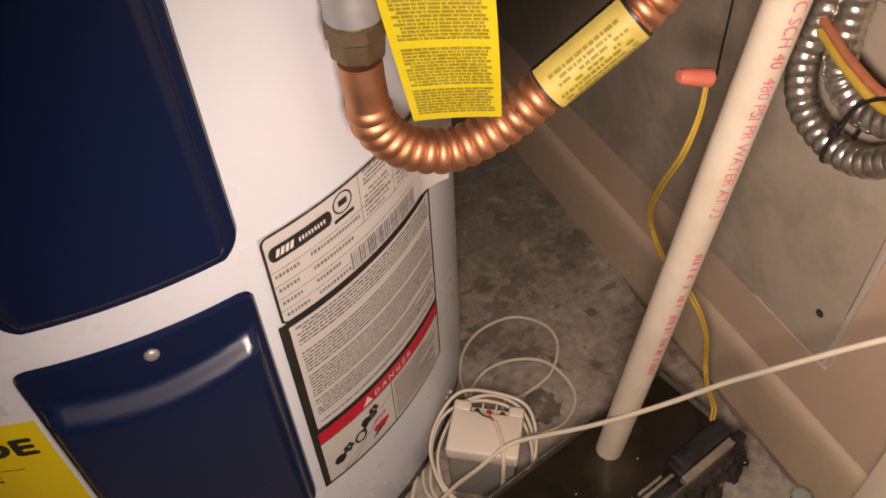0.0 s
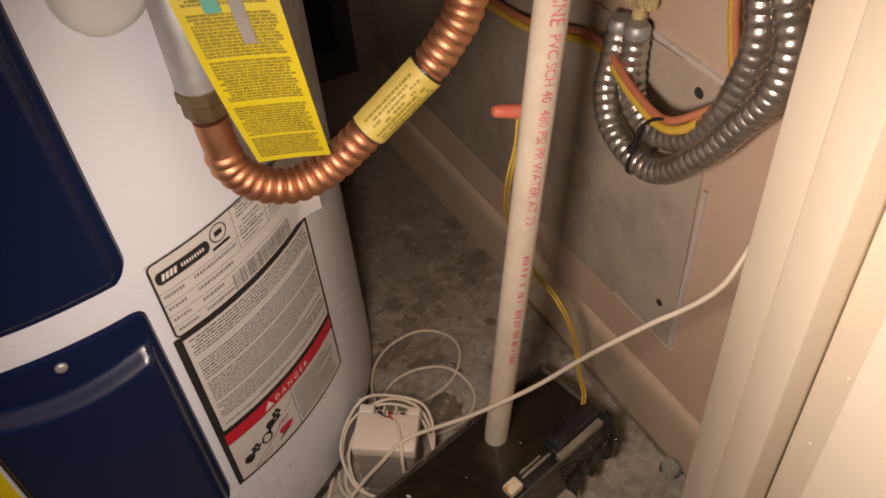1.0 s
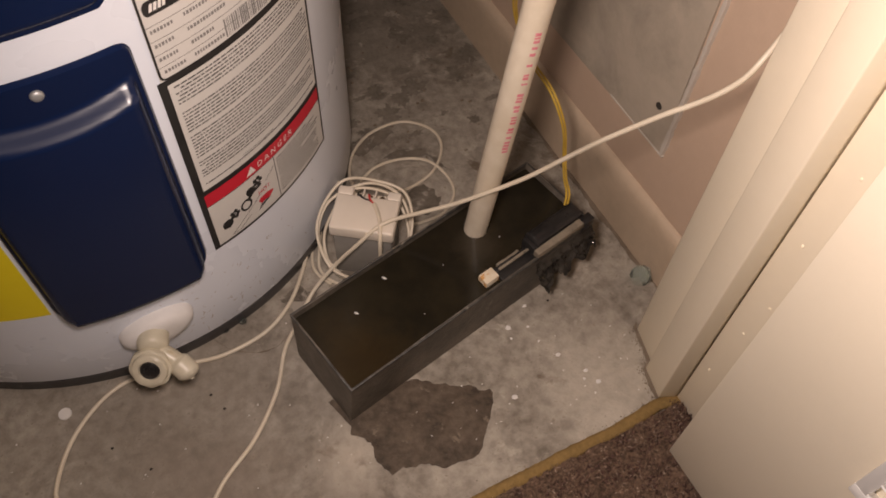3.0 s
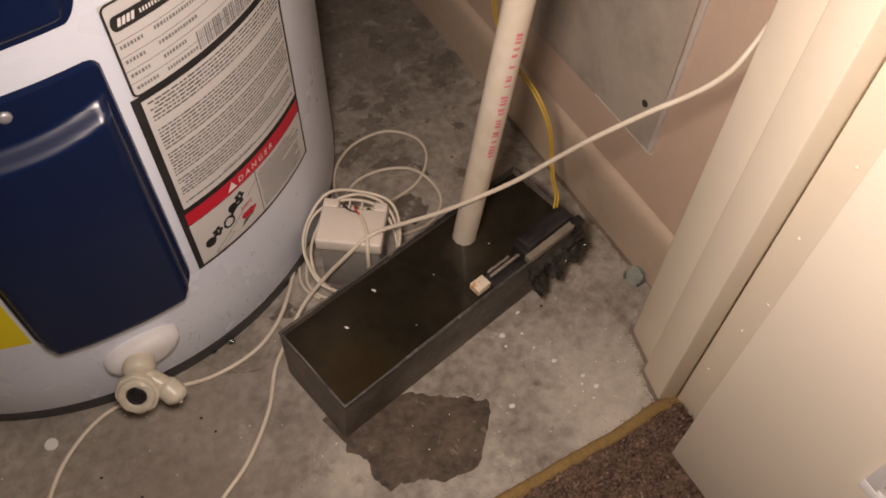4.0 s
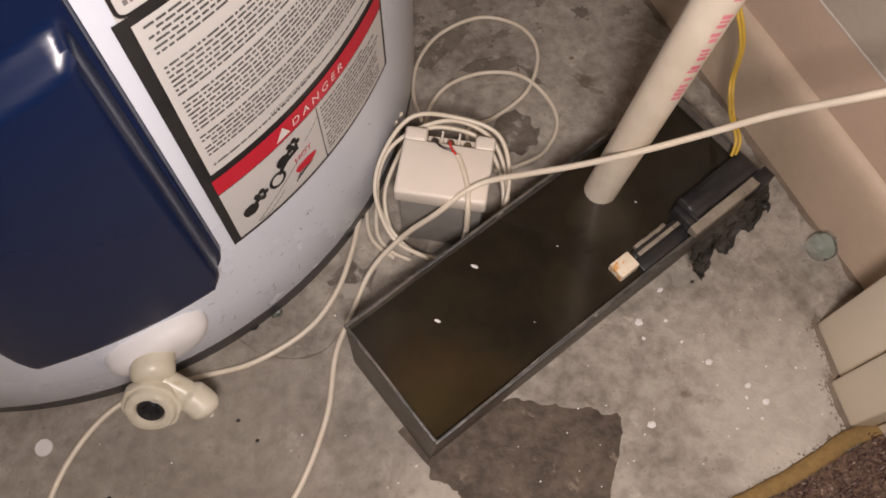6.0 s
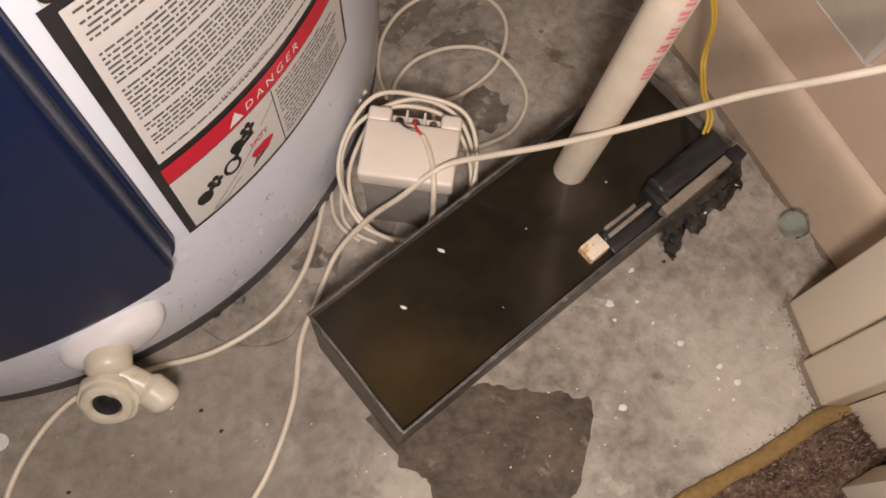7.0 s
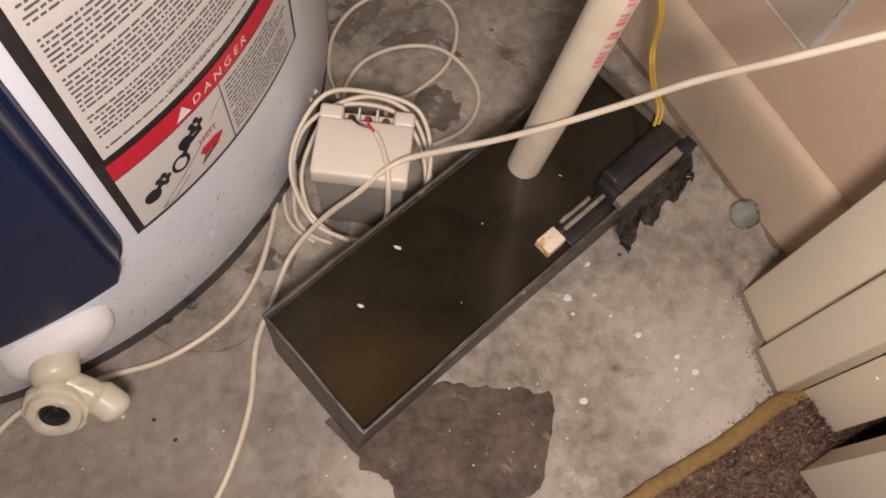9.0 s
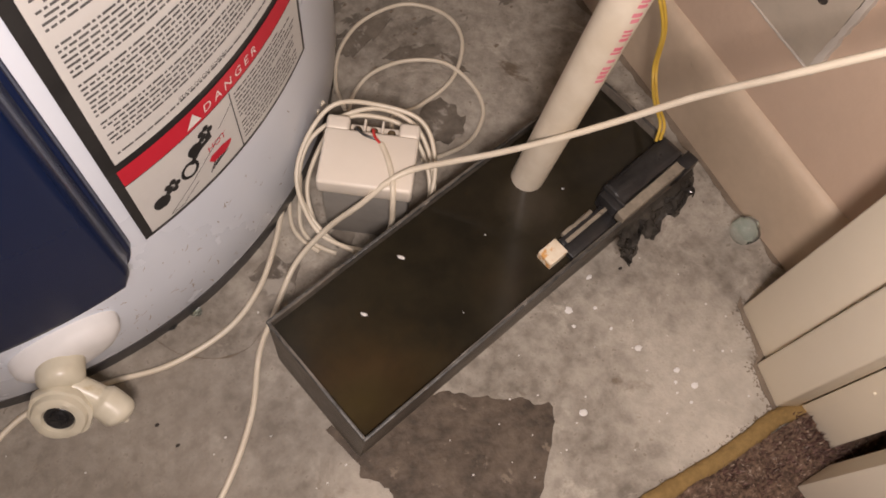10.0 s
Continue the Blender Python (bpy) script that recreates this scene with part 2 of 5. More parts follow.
ESCUTCHEON = surface("off_white_plastic", (0.70, 0.685, 0.67), (0.78, 0.765, 0.75), 14.0, 0.5, bump=0.05, fine=120)
DAMP = surface("damp_concrete", (0.080, 0.066, 0.051), (0.235, 0.205, 0.165), 22.0, 0.65, bump=0.5, fine=110, spread=0.16, fleck=(0.34, 0.31, 0.265), fleck_at=0.55, fleck_scale=34)


# ---- building helpers ----
def obj(name, bm, material, parent=None, label="", smooth=True, world_m=None):
    me = bpy.data.meshes.new(name)
    bmesh.ops.recalc_face_normals(bm, faces=bm.faces)
    bm.to_mesh(me)
    bm.free()
    if smooth:
        me.shade_smooth()
        me.set_sharp_from_angle(angle=radians(38))
    me.materials.append(material)
    ob = new(name, me)
    if parent:
        ob.parent = parent
    if world_m is not None:
        ob.matrix_world = world_m
    if label:
        tagged(ob, label)
    return ob


def part(name, bm, material, parent, label="", smooth=True):
    return obj(name, bm, material, parent, label, smooth)


def thing(name, label, category, group="", place=(0, 0, 0)):
    ob = new(name)
    ob.empty_display_size = 0.02
    return tagged(ob, label, category, group)


def box(bm, x0, x1, y0, y1, z0, z1, bevel=0.0, m=None, seg=2):
    r = bmesh.ops.create_cube(bm, size=1.0)
    vs = r["verts"]
    for v in vs:
        v.co = Vector((x0 + (v.co.x + 0.5) * (x1 - x0), y0 + (v.co.y + 0.5) * (y1 - y0), z0 + (v.co.z + 0.5) * (z1 - z0)))
    if m is not None:
        bmesh.ops.transform(bm, matrix=m, verts=vs)
    if bevel:
        es = list({e for v in vs for e in v.link_edges})
        bmesh.ops.bevel(bm, geom=es, offset=bevel, segments=seg, profile=0.5, affect="EDGES")
    return bm


def boxed(*a, **k):
    return box(bmesh.new(), *a, **k)


def prism(poly, z0, z1, bevel=0.0):
    bm = bmesh.new()
    low = [bm.verts.new((x, y, z0)) for x, y in poly]
    top = [bm.verts.new((x, y, z1)) for x, y in poly]
    bm.faces.new(low), bm.faces.new(top)
    n = len(poly)
    for i in range(n):
        bm.faces.new((low[i], low[(i + 1) % n], top[(i + 1) % n], top[i]))
    bmesh.ops.recalc_face_normals(bm, faces=bm.faces)
    if bevel:
        bmesh.ops.bevel(bm, geom=[e for e in bm.edges], offset=bevel, segments=2, profile=0.5, affect="EDGES")
    return bm


def smooth_path(points, step=0.004):
    """A Catmull-Rom curve through the points, at even steps."""
    p = [Vector(q) for q in points]
    p = [2 * p[0] - p[1]] + p + [2 * p[-1] - p[-2]]
    fine = []
    for i in range(1, len(p) - 2):
        a, b, c, d = p[i - 1], p[i], p[i + 1], p[i + 2]
        for k in range(24):
            t = k / 24
            fine.append(0.5 * (2 * b + (c - a) * t + (2 * a - 5 * b + 4 * c - d) * t * t + (3 * b - a - 3 * c + d) * t ** 3))
    fine.append(p[-2])
    s = np.r_[0, np.cumsum([(fine[i + 1] - fine[i]).length for i in range(len(fine) - 1)])]
    q = np.linspace(0, s[-1], max(2, int(s[-1] / step) + 1))
    xyz = np.array([tuple(v) for v in fine])
    return [Vector((np.interp(u, s, xyz[:, 0]), np.interp(u, s, xyz[:, 1]), np.interp(u, s, xyz[:, 2]))) for u in q]


def frames(path):
    """A turning-free side and up for each step of a path."""
    out = []
    t = (path[1] - path[0]).normalized()
    side = t.orthogonal().normalized()
    for i, p in enumerate(path):
        t = (path[min(i + 1, len(path) - 1)] - path[max(i - 1, 0)]).normalized()
        side = (side - t * side.dot(t)).normalized()
        out.append((p, t, side, t.cross(side)))
    return out


def tube(bm, points, radius, sides=12, step=0.004, ends=True, even=True):
    """radius: a number, or a function of the length run along the curve."""
    path = smooth_path(points, step) if even else [Vector(p) for p in points]
    rings, run, last = [], 0.0, path[0]
    for p, t, s, u in frames(path):
        run += (p - last).length
        last = p
        r = radius(run) if callable(radius) else radius
        rings.append([bm.verts.new(p + r * (math.cos(2 * math.pi * k / sides) * s + math.sin(2 * math.pi * k / sides) * u)) for k in range(sides)])
    for a, b in zip(rings, rings[1:]):
        for k in range(sides):
            bm.faces.new((a[k], a[(k + 1) % sides], b[(k + 1) % sides], b[k]))
    if ends:
        bm.faces.new(rings[0]), bm.faces.new(rings[-1])
    return bm


def lathe(bm, profile, sides=48, m=None, close=False):
    """Turns (radius, height) pairs round z."""
    rings = []
    for r, z in profile:
        ring = []
        for k in range(sides):
            a = 2 * math.pi * k / sides
            v = Vector((r * math.cos(a), r * math.sin(a), z))
            ring.append(bm.verts.new(m @ v if m is not None else v))
        rings.append(ring)
    for a, b in zip(rings, rings[1:]):
        for k in range(sides):
            bm.faces.new((a[k], a[(k + 1) % sides], b[(k + 1) % sides], b[k]))
    bm.faces.new(rings[0]), bm.faces.new(rings[-1])
    return bm


def letters(text, size, squeeze=1.0):
    """Flat letter shapes from the built-in font: points and faces, left foot at the origin."""
    cu = bpy.data.curves.new("letters", "FONT")
    cu.body, cu.size, cu.resolution_u = text, size, 3
    ob = bpy.data.objects.new("letters", cu)
    scene.collection.objects.link(ob)
    me = bpy.data.meshes.new_from_object(ob.evaluated_get(bpy.context.evaluated_depsgraph_get()))
    pts = [(v.co.x * squeeze, v.co.y) for v in me.vertices]
    faces = [tuple(p.vertices) for p in me.polygons]
    bpy.data.objects.remove(ob)
    bpy.data.curves.remove(cu)
    bpy.data.meshes.remove(me)
    return pts, faces


def lump(bm, centre, size, seed, rough=0.3, sub=3, freq=1.0):
    """An uneven lump."""
    r = bmesh.ops.create_icosphere(bm, subdivisions=sub, radius=1.0)
    for v in r["verts"]:
        d = 1 + rough * noise.noise(v.co * 1.7 * freq + Vector((seed, seed * 2.3, 0))) + rough * 0.5 * noise.noise(v.co * 4.1 * freq + Vector((seed, 0, seed)))
        v.co = Vector(centre) + Vector((v.co.x * size[0], v.co.y * size[1], v.co.z * size[2])) * d
    return bm


# ---- the setting ----
def structure(name, bm, material, label, smooth=False):
    return tagged(obj(name, bm, material, smooth=smooth), label, kind="structure")


floor = structure("floor", boxed(-0.46, 0.62, 0.128, 1.35, -0.08, 0.0), CONCRETE, "bare grey concrete closet floor with stains")
bm = bmesh.new()
bmesh.ops.create_grid(bm, x_segments=300, y_segments=120, size=0.5)
for v in bm.verts:
    v.co = Vector((0.05 + v.co.x * 1.1, -0.089 + v.co.y * 0.44, 0))
    v.co.z = 0.006 + 0.005 * noise.noise(v.co * 60) + 0.003 * noise.noise(v.co * 170) + 0.0025 * noise.noise(v.co * 400)
carpet = structure("carpet", bm, CARPET, "brown cut pile carpet with a ragged edge at the closet", True)
# cut pile standing on the carpet near the closet, thinner and frayed at the edge
r = random.Random(52)
verts, faces = [], []
while len(verts) < 4 * 15000:
    x, y = r.uniform(0.06, 0.487), r.uniform(-0.07, 0.1355)
    edge = 0.1305 + 0.0020 * noise.noise(Vector((x * 60, 0, 5))) + (0.004 if x > 0.462 else 0)
    if y > edge or r.random() < 0.35 * (y < 0.02):
        continue
    h, w = r.uniform(0.004, 0.0085), r.uniform(0.0006, 0.0012)
    h *= 1.7 if x > 0.460 and y > 0.085 else 1.0  # crushed up against the jamb
    a, lx, ly = r.uniform(0, 6.3), r.gauss(0, 0.0022), r.gauss(0, 0.0022) + (0.001 if y > edge - 0.004 else 0)
    k = len(verts)
    for q in range(3):
        verts.append((x + w * math.cos(a + q * 2.1), y + w * math.sin(a + q * 2.1), 0.003))
    verts.append((x + lx, y + ly, 0.003 + h))
    faces += [(k, k + 1, k + 3), (k + 1, k + 2, k + 3), (k + 2, k, k + 3)]
me = bpy.data.meshes.new("pile")
me.from_pydata(verts, [], faces)
me.materials.append(PILE)
pile = new("pile", me)
pile.parent = carpet
tagged(pile, "purple brown cut pile with pale flecks", kind="stuff")
structure("ground", boxed(-2.2, 2.2, -2.6, 0.127, -0.08, -0.004), CARPET, "brown carpet of the room outside the closet")
# foam padding that shows at the carpet's edge
bm = bmesh.new()
path = [(-0.4 + 0.02 * i, 0.1360 + 0.0010 * noise.noise(Vector((i * 0.45, 0, 3))), 0.003) for i in range(41)] + [(0.425, 0.1370, 0.003), (0.440, 0.1388, 0.003), (0.454, 0.1390, 0.003), (0.465, 0.1355, 0.003), (0.475, 0.1310, 0.002)]
tube(bm, path, lambda s: 0.0070 + 0.0009 * noise.noise(Vector((s * 40, 1, 0))), 14, 0.0025)
for v in bm.verts:
    v.co.z = v.co.z * 0.65 + 0.002 + 0.0005 * noise.noise(v.co * 300)
    v.co.y += 0.0008 * noise.noise(v.co * 38) + 0.0009 * noise.noise(v.co * 260)
structure("trim", bm, PADDING, "yellow brown foam padding strip at the carpet edge", True)

WX = 0.55
structure("wall_right", boxed(WX, WX + 0.1, 0.232, 1.12, 0, 2.4), WALLPAINT, "beige painted closet side wall")
structure("wall_left", boxed(-0.56, -0.46, 0.23, 1.2, 0, 2.4), WALLPAINT, "beige painted closet side wall beside the tank")
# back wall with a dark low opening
structure("wall_back_1", boxed(-0.46, WX, 1.10, 1.2, 0, 0.15), BACKWALL, "dark grey brown closet back wall below the opening")
structure("wall_back_2", boxed(0.515, WX, 1.10, 1.2, 0.15, 1.0), BACKWALL, "dark grey brown closet back wall beside the opening")
structure("wall_back_3", boxed(-0.46, 0.25, 1.10, 1.2, 0.15, 1.0), BACKWALL, "dark grey brown closet back wall behind the tank")
structure("wall_back_4", boxed(-0.46, WX, 1.10, 1.2, 1.0, 2.4), BACKWALL, "dark grey brown closet back wall above the opening")
# the opening's deep shade is given by this panel's near-black colour
structure("wall_recess", boxed(0.2, 0.56, 1.2, 1.3, 0.1, 1.1), HOLE, "back of the opening in the wall, its shade painted near black")
structure("ceiling", boxed(-2.3, 2.3, -2.7, 1.4, 2.4, 2.5), CEILING, "plain off-white ceiling")
# room outside
structure("wall_room_1", boxed(-2.3, 2.3, -2.7, -2.6, 0, 2.4), ROOMWALL, "plain tan room wall")
structure("wall_room_2", boxed(-2.3, -2.2, -2.6, 0.13, 0, 2.4), ROOMWALL, "plain tan room wall at the side")
structure("wall_room_3", boxed(2.2, 2.3, -2.6, 0.13, 0, 2.4), ROOMWALL, "plain tan room wall at the far side")
structure("wall_front_1", boxed(0.56, 2.2, 0.09, 0.23, 0, 2.4), ROOMWALL, "tan wall beside the closet door")
structure("wall_front_2", boxed(-2.2, -0.44, 0.09, 0.23, 0, 2.4), ROOMWALL, "tan wall on the other side of the closet door")
structure("wall_front_3", boxed(-0.44, 0.56, 0.09, 0.23, 2.06, 2.4), ROOMWALL, "tan wall above the closet door")

# baseboard with a rounded top
prof = [(0.0, 0.0), (-0.009, 0.0), (-0.0095, 0.07), (-0.009, 0.084), (-0.0065, 0.091), (-0.003, 0.0945), (0.0, 0.0955)]
bm = bmesh.new()
rows = []
for i in range(60):
    y = 0.233 + (1.098 - 0.233) * i / 59
    rows.append([bm.verts.new((WX + dx + 0.0012 * noise.noise(Vector((y * 9, z * 20, 0))), y, z)) for dx, z in prof])
for a, b in zip(rows, rows[1:]):
    for k in range(len(prof) - 1):
        bm.faces.new((a[k], a[k + 1], b[k + 1], b[k]))
bm.faces.new(rows[0]), bm.faces.new(rows[-1])
structure("baseboard", bm, BASEPAINT, "beige painted baseboard with a rounded scuffed top", True)

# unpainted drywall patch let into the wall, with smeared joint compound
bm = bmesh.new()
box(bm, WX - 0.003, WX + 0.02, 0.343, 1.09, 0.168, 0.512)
structure("trim_patch", bm, DRYWALL, "grey unpainted drywall patch screwed on the closet wall, shade painted into its deep end")


def smear(name, a, b, width, seed, n=40):
    """A ragged ridge of compound along the wall from a to b (y, z)."""
    bm = bmesh.new()
    d = Vector((b[0] - a[0], b[1] - a[1]))
    side = Vector((-d.y, d.x)).normalized()
    rows = []
    for i in range(n):
        t = i / (n - 1)
        c = Vector(a) + d * t
        w = width * (0.60 + 0.5 * abs(noise.noise(Vector((t * 5, seed, 0)))) + 0.35 * noise.noise(Vector((t * 31, seed, 2))))
        row = []
        for k in range(6):
            f = k / 5 * 2 - 1
            q = c + side * w * f * 0.5 + side * 0.0008 * noise.noise(Vector((t * 40, k, seed)))
            h = 0.0033 + 0.0008 * (1 - f * f) * (1 + 0.6 * noise.noise(Vector((t * 30, f * 3, seed))))
            row.append(bm.verts.new((WX - h if 0 < k < 5 else WX + 0.004, q.x, q.y)))
        rows.append(row)
    for p, q in zip(rows, rows[1:]):
        for k in range(5):
            bm.faces.new((p[k], p[k + 1], q[k + 1], q[k]))
    return structure(name, bm, PLASTER, "rough white joint compound along the drywall patch", True)


smear("trim_compound_1", (0.3415, 0.166), (0.335, 0.40), 0.0110, 1.0)
smear("trim_compound_2", (0.338, 0.166), (0.44, 0.169), 0.0035, 2.0)
smear("trim_compound_3", (0.32, 0.512), (0.47, 0.520), 0.012, 3.0)

# door jamb: wall end, stop and rebate
structure("jamb_1", prism([(0.484, 0.230), (0.4730, 0.1838), (0.56, 0.1838), (0.56, 0.231)], 0.002, 2.06, 0.0015), PAINT, "cream painted wall end beside the closet door", True)
structure("jamb_2", prism([(0.4635, 0.1835), (0.4555, 0.147), (0.471, 0.1385), (0.559, 0.138), (0.559, 0.1835)], 0.002, 2.06, 0.0015), PAINT, "cream painted door stop with worn edges", True)
structure("jamb_3", prism([(0.473, 0.1375), (0.472, 0.0985), (0.558, 0.098), (0.558, 0.1375)], 0.004, 2.06, 0.0015), PAINT, "cream painted door jamb with paint drips", True)
structure("jamb_4", boxed(-0.44, -0.40, 0.09, 0.23, 0, 2.06, bevel=0.002), PAINT, "cream painted door jamb on the latch side")
# paint drips and filled nail heads on the jamb
for i, (y, z, s) in enumerate([(0.118, 0.19, 0.003), (0.112, 0.245, 0.0035), (0.121, 0.33, 0.003), (0.115, 0.42, 0.003), (0.125, 0.10, 0.0025)]):
    bm = bmesh.new()
    lump(bm, (0.4722, y, z), (0.0008, s * 0.5, s * 0.6), i + 3.0, 0.3, 2)
    tagged(obj("paint_drip", bm, PAINT), "small dried cream paint drip on the jamb", "paint drip", "paint drips on the jamb")

# the open closet door with a grille
door = tagged(new("door_1"), "open cream painted closet door with a white grille", "door", kind="structure")
part("door_leaf", boxed(0.425, 0.460, -0.62, 0.090, 0.012, 2.04, bevel=0.0015), DOORPAINT, door)
grille = part("grille_frame", boxed(0.4205, 0.4255, -0.42, -0.036, 0.25, 0.262, bevel=0.001), WHITEPLASTIC, door, "white painted metal grille")
for nm, b in (("frame_top", (-0.42, -0.036, 0.608, 0.62)), ("frame_side", (-0.048, -0.036, 0.262, 0.608)), ("frame_side", (-0.42, -0.408, 0.262, 0.608))):
    part(nm, boxed(0.4205, 0.4255, b[0], b[1], b[2], b[3], bevel=0.001), WHITEPLASTIC, grille)
for i in range(16):
    z = 0.272 + i * 0.021
    part("slat", boxed(-0.007, 0.007, -0.409, -0.047, -0.0008, 0.0008, m=Matrix.Translation((0.4195, 0, z)) @ Matrix.Rotation(radians(35), 4, "Y")), WHITEPLASTIC, grille)

# ---- the water heater ----
TC, TR = Vector((-0.015, 0.77, 0)), 0.34


def on_tank(phi, z, out=0.0):
    """A point on the tank: degrees round from the front, height, distance proud of the shell."""
    a = radians(phi)
    return TC + Vector(((TR + out) * math.sin(a), -(TR + out) * math.cos(a), z))


ARC = radians(1) * TR  # metres per degree round the shell

heater = thing("water_heater", "white electric water heater with navy blue access covers on the concrete", "water heater")
bm = bmesh.new()
prof = [(TR - 0.008, 0.021), (TR - 0.001, 0.022), (TR, 0.025)] + [(TR, 0.025 + 1.16 * i / 20) for i in range(1, 21)] + [(TR - 0.004, 1.195), (TR - 0.02, 1.206), (TR * 0.5, 1.216), (0.02, 1.22)]
lathe(bm, prof, 160, Matrix.Translation(TC))
part("shell", bm, ENAMEL, heater)
part("base_ring", lathe(bmesh.new(), [(TR - 0.03, 0.0), (TR - 0.003, 0.0), (TR - 0.0012, 0.004), (TR - 0.0012, 0.020), (TR - 0.03, 0.0215)], 128, Matrix.Translation(TC)), BASERING, heater, "dark grey base ring")


def cover(name, phi0, phi1, z0, z1, bulge, r=0.016, r_top=0.016):
    """A moulded access cover wrapped round the shell, with rounded corners and a swelling."""
    bm = bmesh.new()
    w, h, mid = (phi1 - phi0) * ARC, z1 - z0, (phi0 + phi1) / 2
    vs_ = sorted({*np.linspace(0, 0.004, 4), *np.linspace(0.004, r, 8), *np.linspace(r, h - r, 60), *np.linspace(h - r, h - 0.004, 8), *np.linspace(h - 0.004, h, 4), *np.linspace(h - 0.06, h - 0.02, 24)})
    us = sorted({*np.linspace(-1, -0.86, 14), *np.linspace(-0.86, 0.86, 30), *np.linspace(0.86, 1, 14)})

    def ss(a, b, x):
        t = min(1, max(0, (x - a) / (b - a)))
        return t * t * (3 - 2 * t)

    rows = []
    for v in vs_:
        e = min(v, h - v)
        c = r if v < h / 2 else r_top
        half = w / 2 - (c - math.sqrt(max(0, c * c - (c - e) ** 2)) if e < c else 0)
        row = []
        for s in us:
            u = s * half
            d = min(half - abs(u), e)
            out = 0.0006 + 0.0042 * ss(0, 0.003, d)
            top = 0.026 + bulge[1] * (1 - (2 * u / w) ** 2)  # arched upper edge of the swelling
            out += bulge[0] * ss(0.005, 0.013, half - abs(u)) * ss(0.003, 0.014, v) * ss(top - 0.004, top + 0.014, h - v) if bulge[0] else 0.004 * ss(0.009, 0.013, half - abs(u)) * ss(0.006, 0.012, e)
            row.append(bm.verts.new(on_tank(mid + u / ARC, z0 + v, out)))
        rows.append(row)
    for a, b in zip(rows, rows[1:]):
        for k in range(len(us) - 1):
            try:
                bm.faces.new((a[k], a[k + 1], b[k + 1], b[k]))
            except ValueError:
                pass
    return part(name, bm, NAVY, heater, "glossy navy blue moulded cover")


low = cover("access_cover", -12.0, 13.4, 0.139, 0.438, (0.0140, 0.014), 0.030, 0.010)
up = cover("access_cover", -10.6, 13.9, 0.471, 0.83, (0.0, 0.0), 0.022, 0.022)


def facing(phi, z, out=0.0):
    """A frame on the shell: x round it, y up, z outward."""
    a = radians(phi)
    m = Matrix(((math.cos(a), 0, math.sin(a)), (math.sin(a), 0, -math.cos(a)), (0, 1, 0))).to_4x4()
    return Matrix.Translation(on_tank(phi, z, out)) @ m


# round-headed screw of the lower cover
part("screw", lathe(bmesh.new(), [(0.0050, 0), (0.0050, 0.0012), (0.0043, 0.0026), (0.0025, 0.0035), (0.0005, 0.0037)], 20, facing(1.4, 0.424, 0.004)), GALV, low, "pale round screw head")


class Sticker:
    """Flat printed shapes on the shell, each layer a little prouder than the last."""

    def __init__(self, phi, z, tilt=0.0, proud=0.0008):
        self.phi, self.z, self.tilt, self.proud = phi, z, tilt, proud

    def at(self, u, v, lift=0.0):
        return on_tank(self.phi + u / ARC, self.z + v + self.tilt * u, self.proud + lift)

    def rect(self, bm, u0, u1, v0, v1, lift=0.0, lean=0.0):
        n = max(1, int((u1 - u0) / 0.008))
        low_ = [bm.verts.new(self.at(u0 + (u1 - u0) * i / n, v0, lift)) for i in range(n + 1)]
        top_ = [bm.verts.new(self.at(u0 + (u1 - u0) * i / n + lean, v1, lift)) for i in range(n + 1)]
        for i in range(n):
            bm.faces.new((low_[i], low_[i + 1], top_[i + 1], top_[i]))
        return bm

    def line(self, bm, pts, width, lift):
        for a, b in zip(pts, pts[1:]):
            d = Vector((b[0] - a[0], b[1] - a[1])).normalized() * width / 2
            q = [(a[0] - d.y, a[1] + d.x), (a[0] + d.y, a[1] - d.x), (b[0] + d.y, b[1] - d.x), (b[0] - d.y, b[1] + d.x)]
            bm.faces.new([bm.verts.new(self.at(u, v, lift)) for u, v in q])

    def disc(self, bm, u, v, ru, rv, lift, n=16, rough=0.0, seed=0.0):
        ring = []
        for k in range(n):
            a = 2 * math.pi * k / n
            f = 1 + rough * noise.noise(Vector((math.cos(a) * 2, math.sin(a) * 2, seed)))
            ring.append(bm.verts.new(self.at(u + ru * f * math.cos(a), v + rv * f * math.sin(a), lift)))
        bm.faces.new(ring)

    def words(self, bm, text, u, v, size, lift, squeeze=1.0, turn=0.0, lean=0.0):
        pts, faces = letters(text, size, squeeze)
        c, s = math.cos(turn), math.sin(turn)
        vs__ = [bm.verts.new(self.at(u + (x + lean * y) * c - y * s, v + x * s + y * c, lift)) for x, y in pts]
        for f in faces:
            try:
                bm.faces.new([vs__[i] for i in f])
            except ValueError:
                pass

    def prose(self, bm, u0, u1, v0, v1, pitch, tall, rng_, lift, gaps=(), fill=1.0):
        """Lines of unreadable print as bars, a bar a word."""
        v, k = v1, 0
        while v - tall > v0:
            if k not in gaps:
                u = u0 + (rng_.uniform(0, 0.006) if rng_.random() < 0.15 else 0)
                end = u1 - (rng_.uniform(0, (u1 - u0) * 0.55) if rng_.random() < 0.16 else rng_.uniform(0, 0.004))
                while u < end * fill + u0 * (1 - fill):
                    w = rng_.choice((0.0018, 0.003, 0.004, 0.0055, 0.0075))
                    self.rect(bm, u, min(u + w, u1), v - tall, v, lift)
                    u += w + 0.0011
            v -= pitch
            k += 1


def sticker_part(name, material, parent, draw, label=""):
    bm = bmesh.new()
    draw(bm)
    return part(name, bm, material, parent, label, smooth=False)


rng = random.Random(11)
